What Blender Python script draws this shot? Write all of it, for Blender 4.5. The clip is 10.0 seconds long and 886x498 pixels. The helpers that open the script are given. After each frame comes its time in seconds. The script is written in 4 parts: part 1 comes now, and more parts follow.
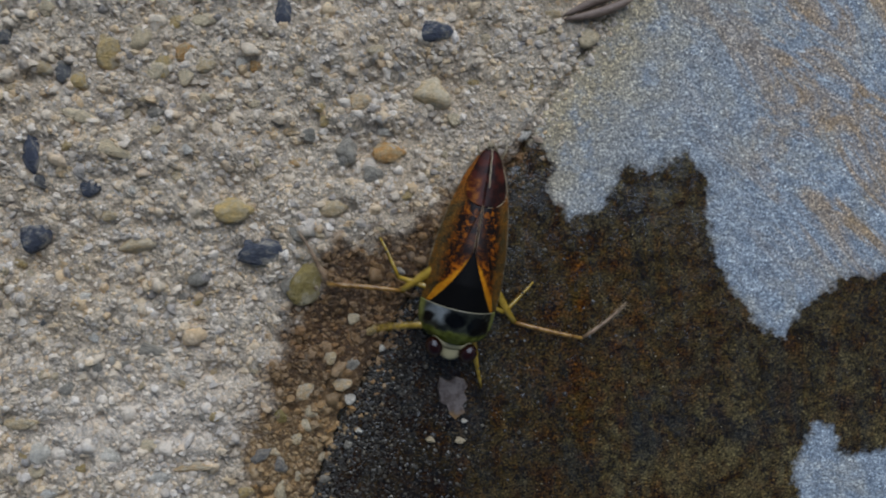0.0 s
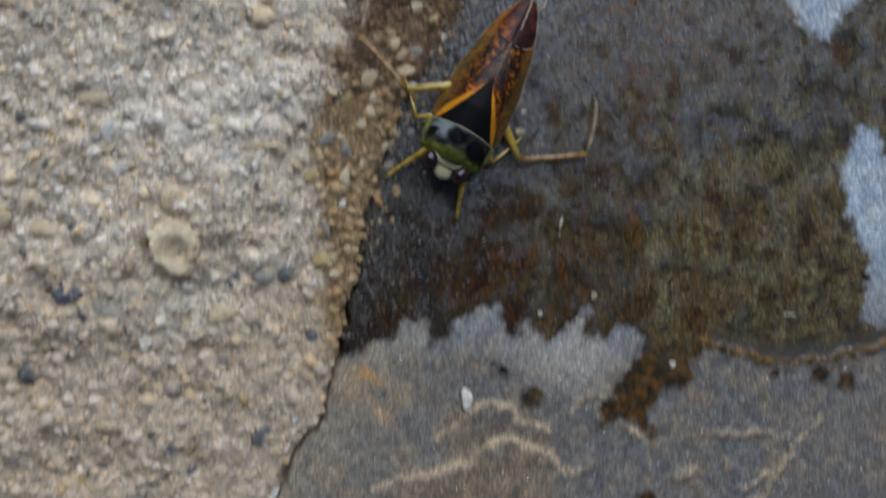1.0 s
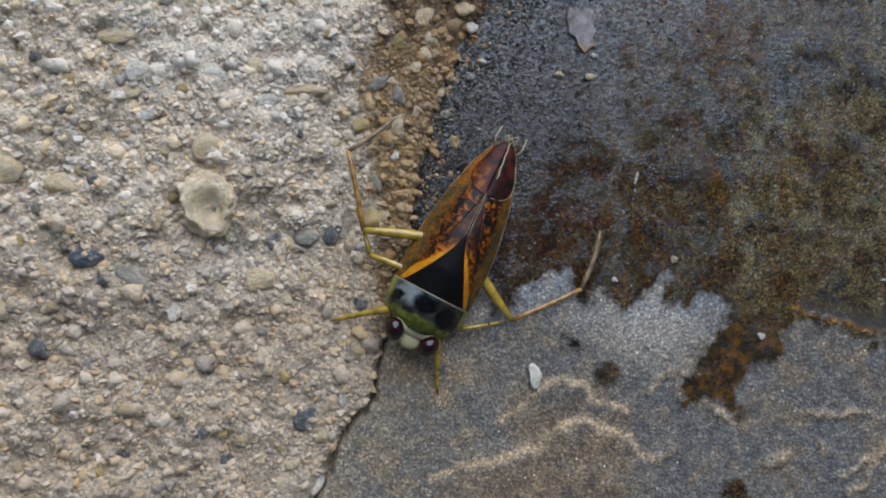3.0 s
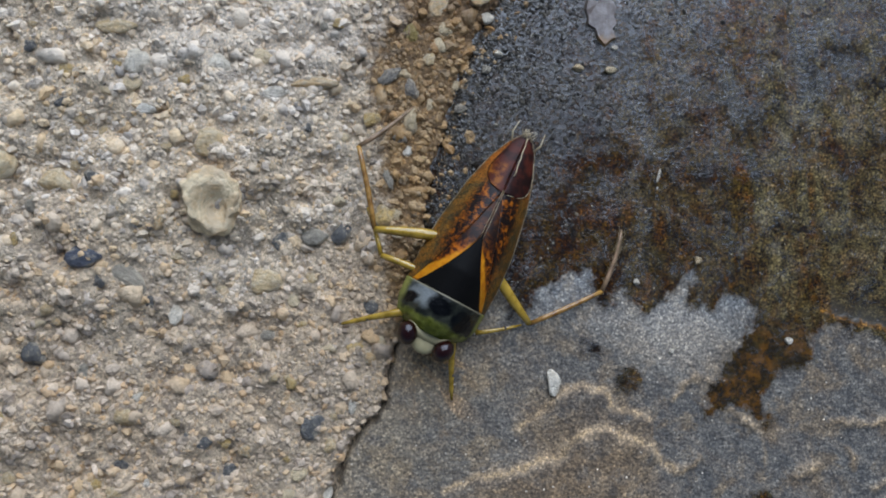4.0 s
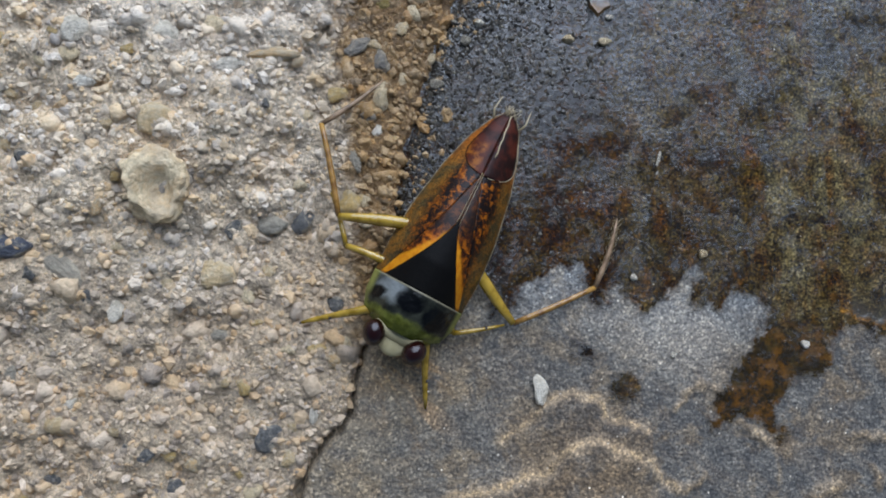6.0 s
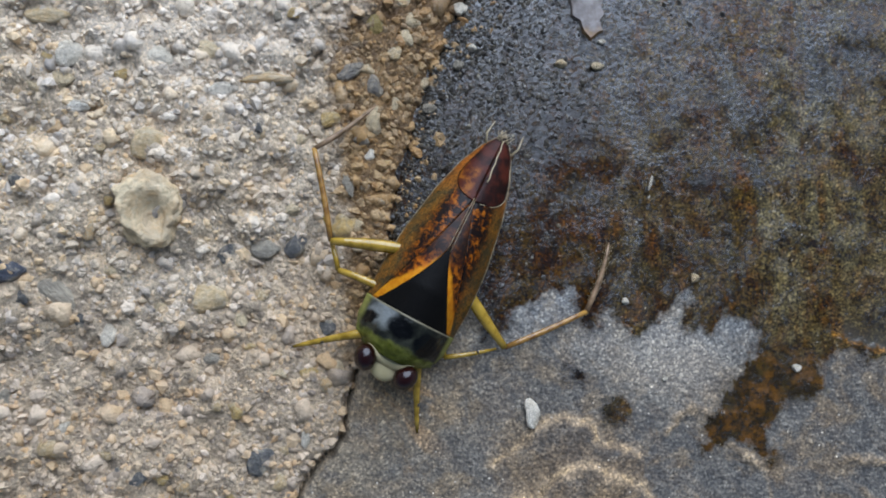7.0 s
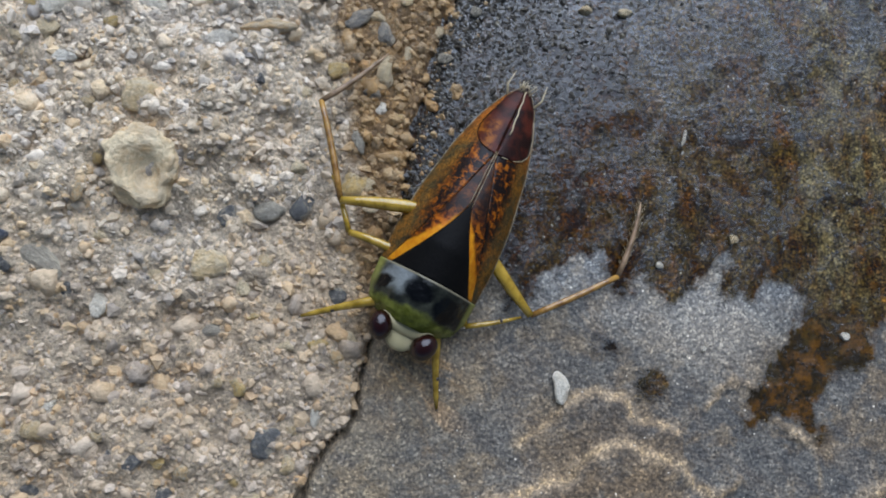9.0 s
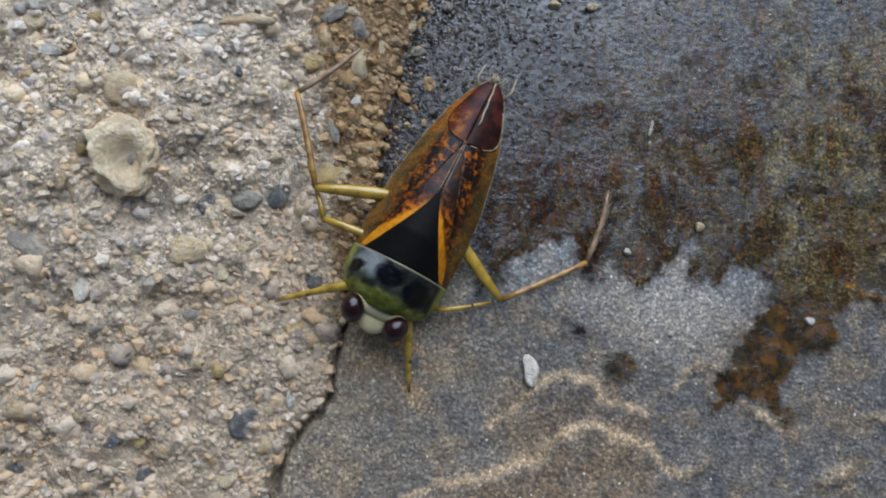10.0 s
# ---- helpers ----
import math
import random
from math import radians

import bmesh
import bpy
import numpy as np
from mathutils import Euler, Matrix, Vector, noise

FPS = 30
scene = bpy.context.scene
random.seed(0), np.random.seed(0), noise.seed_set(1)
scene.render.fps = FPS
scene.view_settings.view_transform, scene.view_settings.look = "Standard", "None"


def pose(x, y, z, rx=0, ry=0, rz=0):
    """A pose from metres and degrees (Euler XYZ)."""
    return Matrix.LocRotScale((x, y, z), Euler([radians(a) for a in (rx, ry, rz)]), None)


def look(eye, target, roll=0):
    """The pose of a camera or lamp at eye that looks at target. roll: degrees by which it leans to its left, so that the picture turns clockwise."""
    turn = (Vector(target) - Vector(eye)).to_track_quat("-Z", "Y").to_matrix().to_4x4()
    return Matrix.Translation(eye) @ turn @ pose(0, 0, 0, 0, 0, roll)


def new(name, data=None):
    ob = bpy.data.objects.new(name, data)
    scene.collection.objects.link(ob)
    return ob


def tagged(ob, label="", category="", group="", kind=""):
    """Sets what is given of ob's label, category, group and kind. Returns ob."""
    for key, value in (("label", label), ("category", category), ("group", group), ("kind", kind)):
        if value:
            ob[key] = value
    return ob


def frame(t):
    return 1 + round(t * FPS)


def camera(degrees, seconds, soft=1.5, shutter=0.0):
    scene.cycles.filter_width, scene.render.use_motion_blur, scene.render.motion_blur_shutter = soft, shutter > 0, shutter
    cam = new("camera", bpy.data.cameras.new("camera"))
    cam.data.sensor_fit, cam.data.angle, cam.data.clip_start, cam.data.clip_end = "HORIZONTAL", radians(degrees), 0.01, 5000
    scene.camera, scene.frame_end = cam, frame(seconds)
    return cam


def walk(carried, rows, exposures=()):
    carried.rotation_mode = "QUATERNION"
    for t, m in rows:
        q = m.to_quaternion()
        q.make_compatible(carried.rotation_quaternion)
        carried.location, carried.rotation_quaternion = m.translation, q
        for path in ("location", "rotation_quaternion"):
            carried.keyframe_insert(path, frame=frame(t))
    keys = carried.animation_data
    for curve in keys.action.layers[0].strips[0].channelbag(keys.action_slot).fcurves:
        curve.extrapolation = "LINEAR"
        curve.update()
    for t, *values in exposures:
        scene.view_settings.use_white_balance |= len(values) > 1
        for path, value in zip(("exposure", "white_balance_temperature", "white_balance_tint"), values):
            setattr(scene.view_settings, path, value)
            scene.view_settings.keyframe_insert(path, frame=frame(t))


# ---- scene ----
cam = camera(60.0, 10.0, 1.85, 0.4)
# seconds, x, y, z in metres, turns in degrees
PATH = [
    (0.0, 0.010863, 0.032395, 0.056363, -5.701, -4.911, 0.483),
    (0.2, 0.011721, 0.0309, 0.056388, -5.868, -4.781, 0.534),
    (0.4, 0.009153, 0.024729, 0.056706, -4.11, -5.267, 0.389),
    (0.5, 0.007956, 0.023699, 0.056526, -4.754, -5.35, 0.302),
    (0.6, 0.007063, 0.021461, 0.057179, -4.349, -5.559, 0.404),
    (0.7, 0.006265, 0.018836, 0.057681, -4.059, -5.634, 0.351),
    (0.8, 0.006018, 0.014408, 0.058157, -3.591, -5.429, 0.362),
    (0.9, 0.004977, 0.010645, 0.058473, -3.008, -6.146, 0.338),
    (1.0, 0.005003, 0.005382, 0.059149, -2.249, -5.956, 0.047),
    (1.2, 0.005562, 0.002514, 0.061291, -1.235, -5.927, -0.379),
    (1.5, 0.004254, 0.002412, 0.062449, -1.24, -6.248, -0.226),
    (1.7, 0.001736, 0.000714, 0.061553, -0.583, -6.549, -0.262),
    (2.0, -0.000587, -0.003817, 0.059014, 0.331, -6.896, -0.55),
    (2.2, -0.001847, -0.003631, 0.057204, 0.148, -7.062, -0.536),
    (2.5, -0.002917, -0.001764, 0.055203, 0.34, -7.036, -0.564),
    (2.7, -0.002182, 0.000241, 0.054087, -0.28, -7.038, -0.392),
    (3.0, 0.000684, 0.000342, 0.05239, -0.132, -6.561, -0.415),
    (3.2, 0.000238, 0.000288, 0.050903, -0.092, -6.681, -0.37),
    (4.5, -0.00018, -0.000357, 0.049469, 0.743, -6.758, -0.377),
    (5.0, -0.0, -0.0, 0.047943, 0.621, -6.735, -0.0),
    (5.5, 0.001394, -0.000134, 0.045841, 0.759, -6.499, -0.225),
    (5.7, 0.001964, -0.001445, 0.045328, 1.292, -6.167, -0.295),
    (6.8, 0.003002, -0.001371, 0.044573, 1.453, -5.986, 0.044),
    (7.0, 0.003076, -9.9e-05, 0.045138, 1.46, -5.94, -0.062),
    (7.5, 0.003539, 1.1e-05, 0.046815, 1.456, -6.009, -0.056),
    (7.8, 0.000231, 0.001389, 0.045666, 1.283, -6.528, -0.066),
    (8.0, -0.000271, 0.000972, 0.045357, 1.541, -6.825, -0.388),
    (8.5, 0.000748, -0.000435, 0.043189, 1.815, -6.569, -0.387),
    (9.0, 0.002235, -0.002912, 0.041364, 2.611, -6.151, -0.751),
    (9.5, 0.002639, -0.00259, 0.04127, 2.558, -5.971, -0.729),
    (10.0, 0.003959, -0.004106, 0.042807, 3.124, -5.651, -0.873),
]
EXPOSURES = [(0.0, -0.7), (0.5, -0.54), (1.0, -0.24), (1.5, -0.03), (2.0, -0.02), (2.5, -0.08), (3.0, -0.1), (5.0, -0.04), (7.5, 0.12), (8.5, 0.1), (9.5, 0.04), (10.0, 0.06)]
walk(cam, [(t, pose(x, y, z, rx, ry, rz)) for t, x, y, z, rx, ry, rz in PATH], EXPOSURES)

MM = 0.001

# ---- light ----
world = bpy.data.worlds.new("sky")
scene.world = world
world.use_nodes = True
SUN_ELEVATION, SUN_AZIMUTH = 40.0, 10.0
sky = world.node_tree.nodes.new("ShaderNodeTexSky")
sky.sky_type, sky.sun_disc = "NISHITA", False
sky.air_density, sky.dust_density, sky.ozone_density = 1.0, 1.0, 1.0
sky.sun_elevation, sky.sun_rotation = radians(SUN_ELEVATION), radians(SUN_AZIMUTH)
world.node_tree.links.new(sky.outputs[0], world.node_tree.nodes["Background"].inputs[0])
world.node_tree.nodes["Background"].inputs[1].default_value = 0.07
sun = new("sun", bpy.data.lights.new("sun", "SUN"))
sun.data.energy, sun.data.angle, sun.data.color = 4.35, radians(65), (0.815, 0.965, 1.23)
_e, _a = radians(SUN_ELEVATION), radians(SUN_AZIMUTH)
sun.matrix_world = look((math.sin(_a) * math.cos(_e), math.cos(_a) * math.cos(_e), math.sin(_e)), (0, 0, 0))


# ---- material tools ----
class Nodes:
    """Short hand for building one node material; positions are in millimetres."""

    def __init__(self, name, rough=0.7):
        self.mat = bpy.data.materials.new(name)
        self.mat.use_nodes = True
        self.tree = self.mat.node_tree
        self.bsdf = self.tree.nodes["Principled BSDF"]
        self.bsdf.inputs["Roughness"].default_value = rough
        tc = self.tree.nodes.new("ShaderNodeTexCoord")
        mp = self.tree.nodes.new("ShaderNodeMapping")
        mp.inputs["Scale"].default_value = (1000, 1000, 1000)
        self.tree.links.new(tc.outputs["Object"], mp.inputs[0])
        self.mm = mp.outputs[0]

    def put(self, value, socket):
        if isinstance(value, bpy.types.NodeSocket):
            self.tree.links.new(value, socket)
        elif isinstance(value, tuple) and len(value) == 3 and socket.type == "RGBA":
            socket.default_value = (*value, 1)
        else:
            socket.default_value = value

    def noise(self, scale, detail=3.0, rough=0.55, stretch=(1, 1, 1), turn=0.0, distort=0.0):
        n = self.tree.nodes.new("ShaderNodeTexNoise")
        at = self.mm
        if stretch != (1, 1, 1) or turn:
            for key, value in (("Rotation", (0, 0, radians(turn))), ("Scale", stretch)):
                mp = self.tree.nodes.new("ShaderNodeMapping")
                mp.inputs[key].default_value = value
                self.tree.links.new(at, mp.inputs[0])
                at = mp.outputs[0]
        self.tree.links.new(at, n.inputs["Vector"])
        n.inputs["Scale"].default_value, n.inputs["Detail"].default_value = scale, detail
        n.inputs["Roughness"].default_value, n.inputs["Distortion"].default_value = rough, distort
        return n.outputs["Fac"]

    def cells(self, scale, colour=False):
        n = self.tree.nodes.new("ShaderNodeTexVoronoi")
        self.tree.links.new(self.mm, n.inputs["Vector"])
        n.inputs["Scale"].default_value = scale
        return n.outputs["Color" if colour else "Distance"]

    def attr(self, name):
        n = self.tree.nodes.new("ShaderNodeAttribute")
        n.attribute_name = name
        return n.outputs["Fac"]

    def random(self, island=False):
        if island:
            return self.tree.nodes.new("ShaderNodeNewGeometry").outputs["Random Per Island"]
        return self.tree.nodes.new("ShaderNodeObjectInfo").outputs["Random"]

    def math(self, op, a, b=0.0, c=0.0):
        n = self.tree.nodes.new("ShaderNodeMath")
        n.operation = op
        for v, s in zip((a, b, c), n.inputs):
            self.put(v, s)
        return n.outputs[0]

    def step(self, value, low, high):
        n = self.tree.nodes.new("ShaderNodeMapRange")
        n.interpolation_type = "SMOOTHSTEP"
        self.put(value, n.inputs["Value"])
        n.inputs["From Min"].default_value, n.inputs["From Max"].default_value = low, high
        return n.outputs[0]

    def mix(self, fac, a, b, how="MIX"):
        n = self.tree.nodes.new("ShaderNodeMix")
        n.data_type, n.blend_type = "RGBA", how
        self.put(fac, n.inputs[0])
        self.put(a, n.inputs[6])
        self.put(b, n.inputs[7])
        return n.outputs[2]

    def ramp(self, value, stops, constant=False):
        n = self.tree.nodes.new("ShaderNodeValToRGB")
        n.color_ramp.interpolation = "CONSTANT" if constant else "LINEAR"
        while len(n.color_ramp.elements) < len(stops):
            n.color_ramp.elements.new(0.5)
        for e, (p, c) in zip(n.color_ramp.elements, stops):
            e.position, e.color = p, (*c, 1)
        self.put(value, n.inputs[0])
        return n.outputs[0]

    def done(self, colour=None, rough=None, height=None, depth=0.05, bump=1.0, **more):
        if colour is not None:
            self.put(colour, self.bsdf.inputs["Base Color"])
        if rough is not None:
            self.put(rough, self.bsdf.inputs["Roughness"])
        if height is not None:
            b = self.tree.nodes.new("ShaderNodeBump")
            b.inputs["Distance"].default_value = depth * MM
            self.put(bump, b.inputs["Strength"])
            self.tree.links.new(height, b.inputs["Height"])
            self.tree.links.new(b.outputs[0], self.bsdf.inputs["Normal"])
        for key, value in more.items():
            self.put(value, self.bsdf.inputs[key.replace("_", " ")])
        return self.mat


def slab_material():
    n = Nodes("slate")
    fine, mid = n.noise(6.0, 3, 0.65), n.noise(0.9, 5, 0.65)
    patchy = n.noise(0.3, 5, 0.68, distort=0.4)
    # single mineral grains, a few tenths of a millimetre across, and the soft cloudiness between them
    crystal = n.ramp(n.cells(7.5, True), [(0.15, (0.38, 0.38, 0.40)), (0.4, (0.80, 0.81, 0.83)), (0.58, (1.05, 1.03, 1.0)), (0.74, (1.6, 1.56, 1.46)), (0.88, (2.5, 2.45, 2.3))])
    crystal = n.mix(0.6, (1, 1, 1), crystal)
    crystal = n.mix(1.0, crystal, n.ramp(n.noise(3.4, 4, 0.7), [(0.3, (0.66, 0.67, 0.69)), (0.5, (1, 1, 1)), (0.7, (1.4, 1.37, 1.3))]), "MULTIPLY")
    speck = n.ramp(fine, [(0.28, (0.45, 0.45, 0.46)), (0.5, (1, 1, 1)), (0.7, (1.7, 1.67, 1.6))])
    wet_at = n.math("MULTIPLY_ADD", n.math("SUBTRACT", n.noise(1.3, 6, 0.7), 0.5), 2.4, n.attr("wet"))
    wet = n.step(wet_at, -0.3, 0.4)
    # dry stone: blue-grey, with tan and ochre patches and bands
    north = n.mix(n.step(mid, 0.35, 0.7), (0.205, 0.25, 0.31), (0.36, 0.405, 0.46))
    north = n.mix(n.math("MULTIPLY", n.step(patchy, 0.45, 0.68), 0.6), north, (0.36, 0.34, 0.295))
    south = n.mix(n.step(mid, 0.33, 0.7), (0.062, 0.066, 0.074), (0.13, 0.132, 0.134))
    south = n.mix(n.math("MULTIPLY", n.step(patchy, 0.47, 0.62), 0.6), south, n.mix(n.step(mid, 0.35, 0.65), (0.115, 0.088, 0.060), (0.22, 0.175, 0.12)))
    south = n.mix(n.math("MULTIPLY", n.attr("pale"), 0.9), south, n.mix(mid, (0.17, 0.172, 0.175), (0.30, 0.30, 0.295)))
    dry = n.mix(n.attr("south"), north, south)
    dry = n.mix(n.math("MULTIPLY", n.attr("rim"), n.step(n.noise(0.4, 5, 0.7), 0.25, 0.55)), dry, (0.36, 0.30, 0.205))
    bands = n.noise(0.15, 6, 0.7, (0.6, 1.8, 1), 42, 1.6)
    tint = n.mix(n.step(n.noise(0.25, 4, 0.6), 0.4, 0.6), (0.38, 0.21, 0.05), (0.38, 0.26, 0.15))
    dry = n.mix(n.math("MULTIPLY", n.math("MULTIPLY", n.step(bands, 0.43, 0.60), n.attr("rust")), 0.95), dry, n.mix(0.35, tint, dry))
    dry = n.mix(n.math("MULTIPLY", n.attr("layer"), n.step(n.noise(0.7, 5, 0.7), 0.25, 0.55)), dry, n.mix(n.step(mid, 0.3, 0.7), (0.085, 0.068, 0.052), (0.20, 0.15, 0.10)))
    ragged = n.math("MULTIPLY_ADD", n.math("SUBTRACT", n.noise(2.2, 5, 0.7), 0.5), 0.5, n.attr("edge"))
    dry = n.mix(n.math("MULTIPLY", n.step(ragged, 0.5, 0.08), 0.6), dry, n.mix(n.step(mid, 0.35, 0.65), (0.20, 0.155, 0.105), (0.33, 0.27, 0.20)))
    dry = n.mix(n.math("MULTIPLY", n.step(ragged, 0.14, 0.04), n.step(n.noise(0.6, 4, 0.7), 0.35, 0.55)), dry, (0.28, 0.22, 0.145))
    dry = n.mix(n.step(n.cells(1.1), 0.075, 0.045), dry, (0.66, 0.64, 0.60))
    dry = n.mix(1.0, n.mix(1.0, dry, crystal, "MULTIPLY"), n.mix(0.45, (1, 1, 1), speck), "MULTIPLY")
    # soaked stone: dark, in brown, olive, blue (partly painted sheen) and black patches with rusty streaks
    damp = n.mix(n.step(n.noise(0.5, 6, 0.75), 0.4, 0.6), (0.0035, 0.0030, 0.0024), (0.024, 0.021, 0.015))
    damp = n.mix(n.math("MULTIPLY", n.step(n.noise(0.21, 5, 0.7, distort=0.5), 0.48, 0.56), 0.8), damp, (0.028, 0.028, 0.014))
    rusty = n.math("MULTIPLY_ADD", n.attr("light"), -0.7, 0.9)
    damp = n.mix(n.math("MULTIPLY", n.step(n.noise(0.4, 6, 0.72, distort=0.4), 0.48, 0.62), rusty), damp, (0.034, 0.017, 0.005))
    damp = n.mix(n.math("MULTIPLY", n.attr("light"), n.step(n.noise(0.45, 6, 0.75, distort=0.5), 0.36, 0.6)), damp, (0.185, 0.192, 0.135))
    # wet blue-grey stone, with the sky's sheen on the water painted into it
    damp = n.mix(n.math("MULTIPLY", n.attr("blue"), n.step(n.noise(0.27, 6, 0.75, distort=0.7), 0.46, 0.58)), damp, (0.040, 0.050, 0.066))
    damp = n.mix(n.math("MULTIPLY", n.attr("grainy"), n.step(n.noise(1.6, 5, 0.75), 0.4, 0.6)), damp, (0.030, 0.028, 0.025))
    streak = n.noise(0.34, 7, 0.78, (1, 0.25, 1), -6, 1.4)
    rust = n.mix(n.step(n.noise(0.6, 5, 0.7), 0.4, 0.6), (0.090, 0.070, 0.022), n.mix(n.step(n.noise(1.4, 4, 0.7), 0.4, 0.65), (0.060, 0.022, 0.004), (0.19, 0.085, 0.012)))
    rusted = n.step(streak, 0.40, 0.60)
    damp = n.mix(n.math("MULTIPLY", rusted, n.attr("streak")), damp, rust)
    # shade of tiny hollows, painted as darker spots; the relief has none here
    pit_shade = n.step(n.noise(1.5, 6, 0.75, distort=0.5), 0.52, 0.4)
    damp = n.mix(n.math("MULTIPLY", pit_shade, 0.75), damp, n.mix(1.0, damp, (0.22, 0.2, 0.18), "MULTIPLY"))
    crest = n.math("MULTIPLY_ADD", n.math("SUBTRACT", n.noise(2.0, 5, 0.7), 0.5), 0.5, n.attr("ledge"))
    brow = n.step(crest, 0.32, 0.12)
    damp = n.mix(brow, damp, n.mix(n.step(n.noise(1.6, 5, 0.7), 0.4, 0.6), (0.08, 0.045, 0.010), (0.30, 0.19, 0.07)))
    blotch = n.mix(n.step(n.noise(1.1, 5, 0.7), 0.42, 0.62), (0.016, 0.012, 0.006), n.mix(n.step(n.noise(0.35, 4, 0.6), 0.42, 0.58), (0.040, 0.030, 0.009), (0.10, 0.048, 0.008)))
    damp = n.mix(1.0, n.mix(1.0, damp, crystal, "MULTIPLY"), n.ramp(fine, [(0.34, (0.3, 0.3, 0.3)), (0.5, (0.95, 0.95, 0.95)), (0.66, (2.2, 2.1, 1.95))]), "MULTIPLY")
    damp = n.mix(1.0, damp, (0.58, 0.51, 0.41), "MULTIPLY")
    damp = n.mix(n.math("MULTIPLY", n.attr("blotch"), n.step(n.noise(0.6, 5, 0.7), 0.2, 0.45)), damp, n.mix(1.0, blotch, n.mix(0.4, (1, 1, 1), speck), "MULTIPLY"))
    # standing water by the ledge: its grey paints the reflected sky over the stone
    damp = n.mix(n.math("MULTIPLY", n.attr("pool"), 0.9), damp, (0.045, 0.047, 0.050))
    damp = n.mix(n.step(n.cells(0.9), 0.05, 0.03), damp, (0.42, 0.40, 0.36))
    dry = n.mix(1.0, dry, n.mix(n.attr("south"), (1.02, 0.98, 0.90), (1.14, 1.0, 0.82)), "MULTIPLY")
    damp = n.mix(1.0, damp, (1.19, 1.0, 0.73), "MULTIPLY")
    colour = n.mix(wet, dry, damp)
    # the water film lies smooth in patches; elsewhere the wet grain of the stone stands out of it
    film = n.math("MAXIMUM", n.step(n.noise(0.4, 7, 0.8, distort=0.6), 0.44, 0.58), n.attr("pool"))
    bare = n.math("SUBTRACT", 1.0, n.math("MULTIPLY", film, 0.75))
    rough = n.math("MULTIPLY_ADD", wet, n.math("MULTIPLY_ADD", bare, 0.10, -0.74), 0.88)
    rough = n.math("MAXIMUM", rough, n.math("MULTIPLY", brow, 0.55))
    dull = n.math("SUBTRACT", 1.0, n.math("MULTIPLY", wet, 0.6))
    ripple = n.noise(3.0, 5, 0.75, (0.8, 1, 1), 4)
    height = n.math("ADD", n.math("MULTIPLY", n.math("MULTIPLY", mid, dull), 0.9), n.math("ADD", n.math("MULTIPLY", fine, 0.35), n.math("MULTIPLY", n.cells(4.0), -0.45)))
    height = n.math("ADD", height, n.math("MULTIPLY", n.math("MULTIPLY", wet, ripple), 2.0))
    steep = n.math("MAXIMUM", n.math("MULTIPLY", n.attr("grainy"), 0.20), n.math("MULTIPLY_ADD", n.math("SUBTRACT", 1.0, film), 0.22, 0.06))
    strong = n.math("ADD", n.math("MULTIPLY", wet, steep), n.math("MULTIPLY", n.math("SUBTRACT", 1.0, wet), 0.8))
    # rust and algae dull the water's gloss
    gloss = n.math("MULTIPLY_ADD", n.math("MULTIPLY", rusted, n.attr("streak")), -0.5, n.math("MULTIPLY_ADD", brow, -0.6, 0.82))
    pocks = n.step(n.noise(3.4, 4, 0.7, (0.8, 1.15, 1)), 0.56, 0.42)
    gloss = n.math("MULTIPLY", gloss, n.math("MULTIPLY_ADD", pocks, -0.75, 1.2))
    return n.done(colour, rough, height, 0.18, strong, Specular_IOR_Level=n.math("ADD", n.math("MULTIPLY", wet, gloss), n.math("MULTIPLY", n.math("SUBTRACT", 1.0, wet), 0.5)))


def mortar_material():
    n = Nodes("mortar")
    fine, mid, big = n.noise(5.0, 5, 0.75), n.noise(1.3, 5, 0.7), n.noise(0.1, 4, 0.65)
    wet_at = n.math("MULTIPLY_ADD", n.math("SUBTRACT", n.noise(0.5, 5, 0.7), 0.5), 7.0, n.attr("wet"))
    wet = n.step(wet_at, -1.3, 1.0)
    grit = n.mix(0.6, (1, 1, 1), n.ramp(n.cells(3.6, True), [(0.0, (0.4, 0.4, 0.42)), (0.4, (0.9, 0.88, 0.85)), (0.75, (1.2, 1.15, 1.05)), (1.0, (1.5, 1.45, 1.35))]))
    dry = n.mix(n.step(mid, 0.35, 0.68), (0.40, 0.365, 0.305), (0.70, 0.63, 0.51))
    dry = n.mix(n.math("MULTIPLY", n.step(n.noise(0.35, 5, 0.7), 0.5, 0.66), 0.6), dry, (0.36, 0.355, 0.35))
    dry = n.mix(n.math("MULTIPLY", n.step(big, 0.42, 0.6), 0.6), dry, n.mix(0.5, dry, (0.57, 0.44, 0.29)))
    dry = n.mix(n.math("MULTIPLY", n.attr("brown_tint"), 0.75), dry, n.mix(n.step(mid, 0.35, 0.65), (0.30, 0.25, 0.19), (0.52, 0.44, 0.33)))
    # whitish sheen of the light on the mortar, put into its colour
    dry = n.mix(n.math("MULTIPLY", n.attr("mortar_sheen"), 0.4), dry, n.mix(mid, (0.68, 0.655, 0.61), (0.86, 0.83, 0.78)))
    damp = n.mix(n.step(mid, 0.3, 0.7), (0.12, 0.072, 0.03), (0.29, 0.195, 0.095))
    damp = n.mix(n.attr("soak"), damp, n.mix(1.0, damp, (0.42, 0.36, 0.30), "MULTIPLY"))
    colour = n.mix(1.0, n.mix(wet, dry, damp), grit, "MULTIPLY")
    colour = n.mix(0.6, colour, n.mix(1.0, colour, n.ramp(fine, [(0.3, (0.35, 0.35, 0.35)), (0.5, (1, 1, 1)), (0.7, (1.6, 1.6, 1.55))]), "MULTIPLY"))
    colour = n.mix(1.0, colour, (1.13, 1.0, 0.87), "MULTIPLY")
    rough = n.math("MULTIPLY_ADD", wet, -0.4, 0.9)
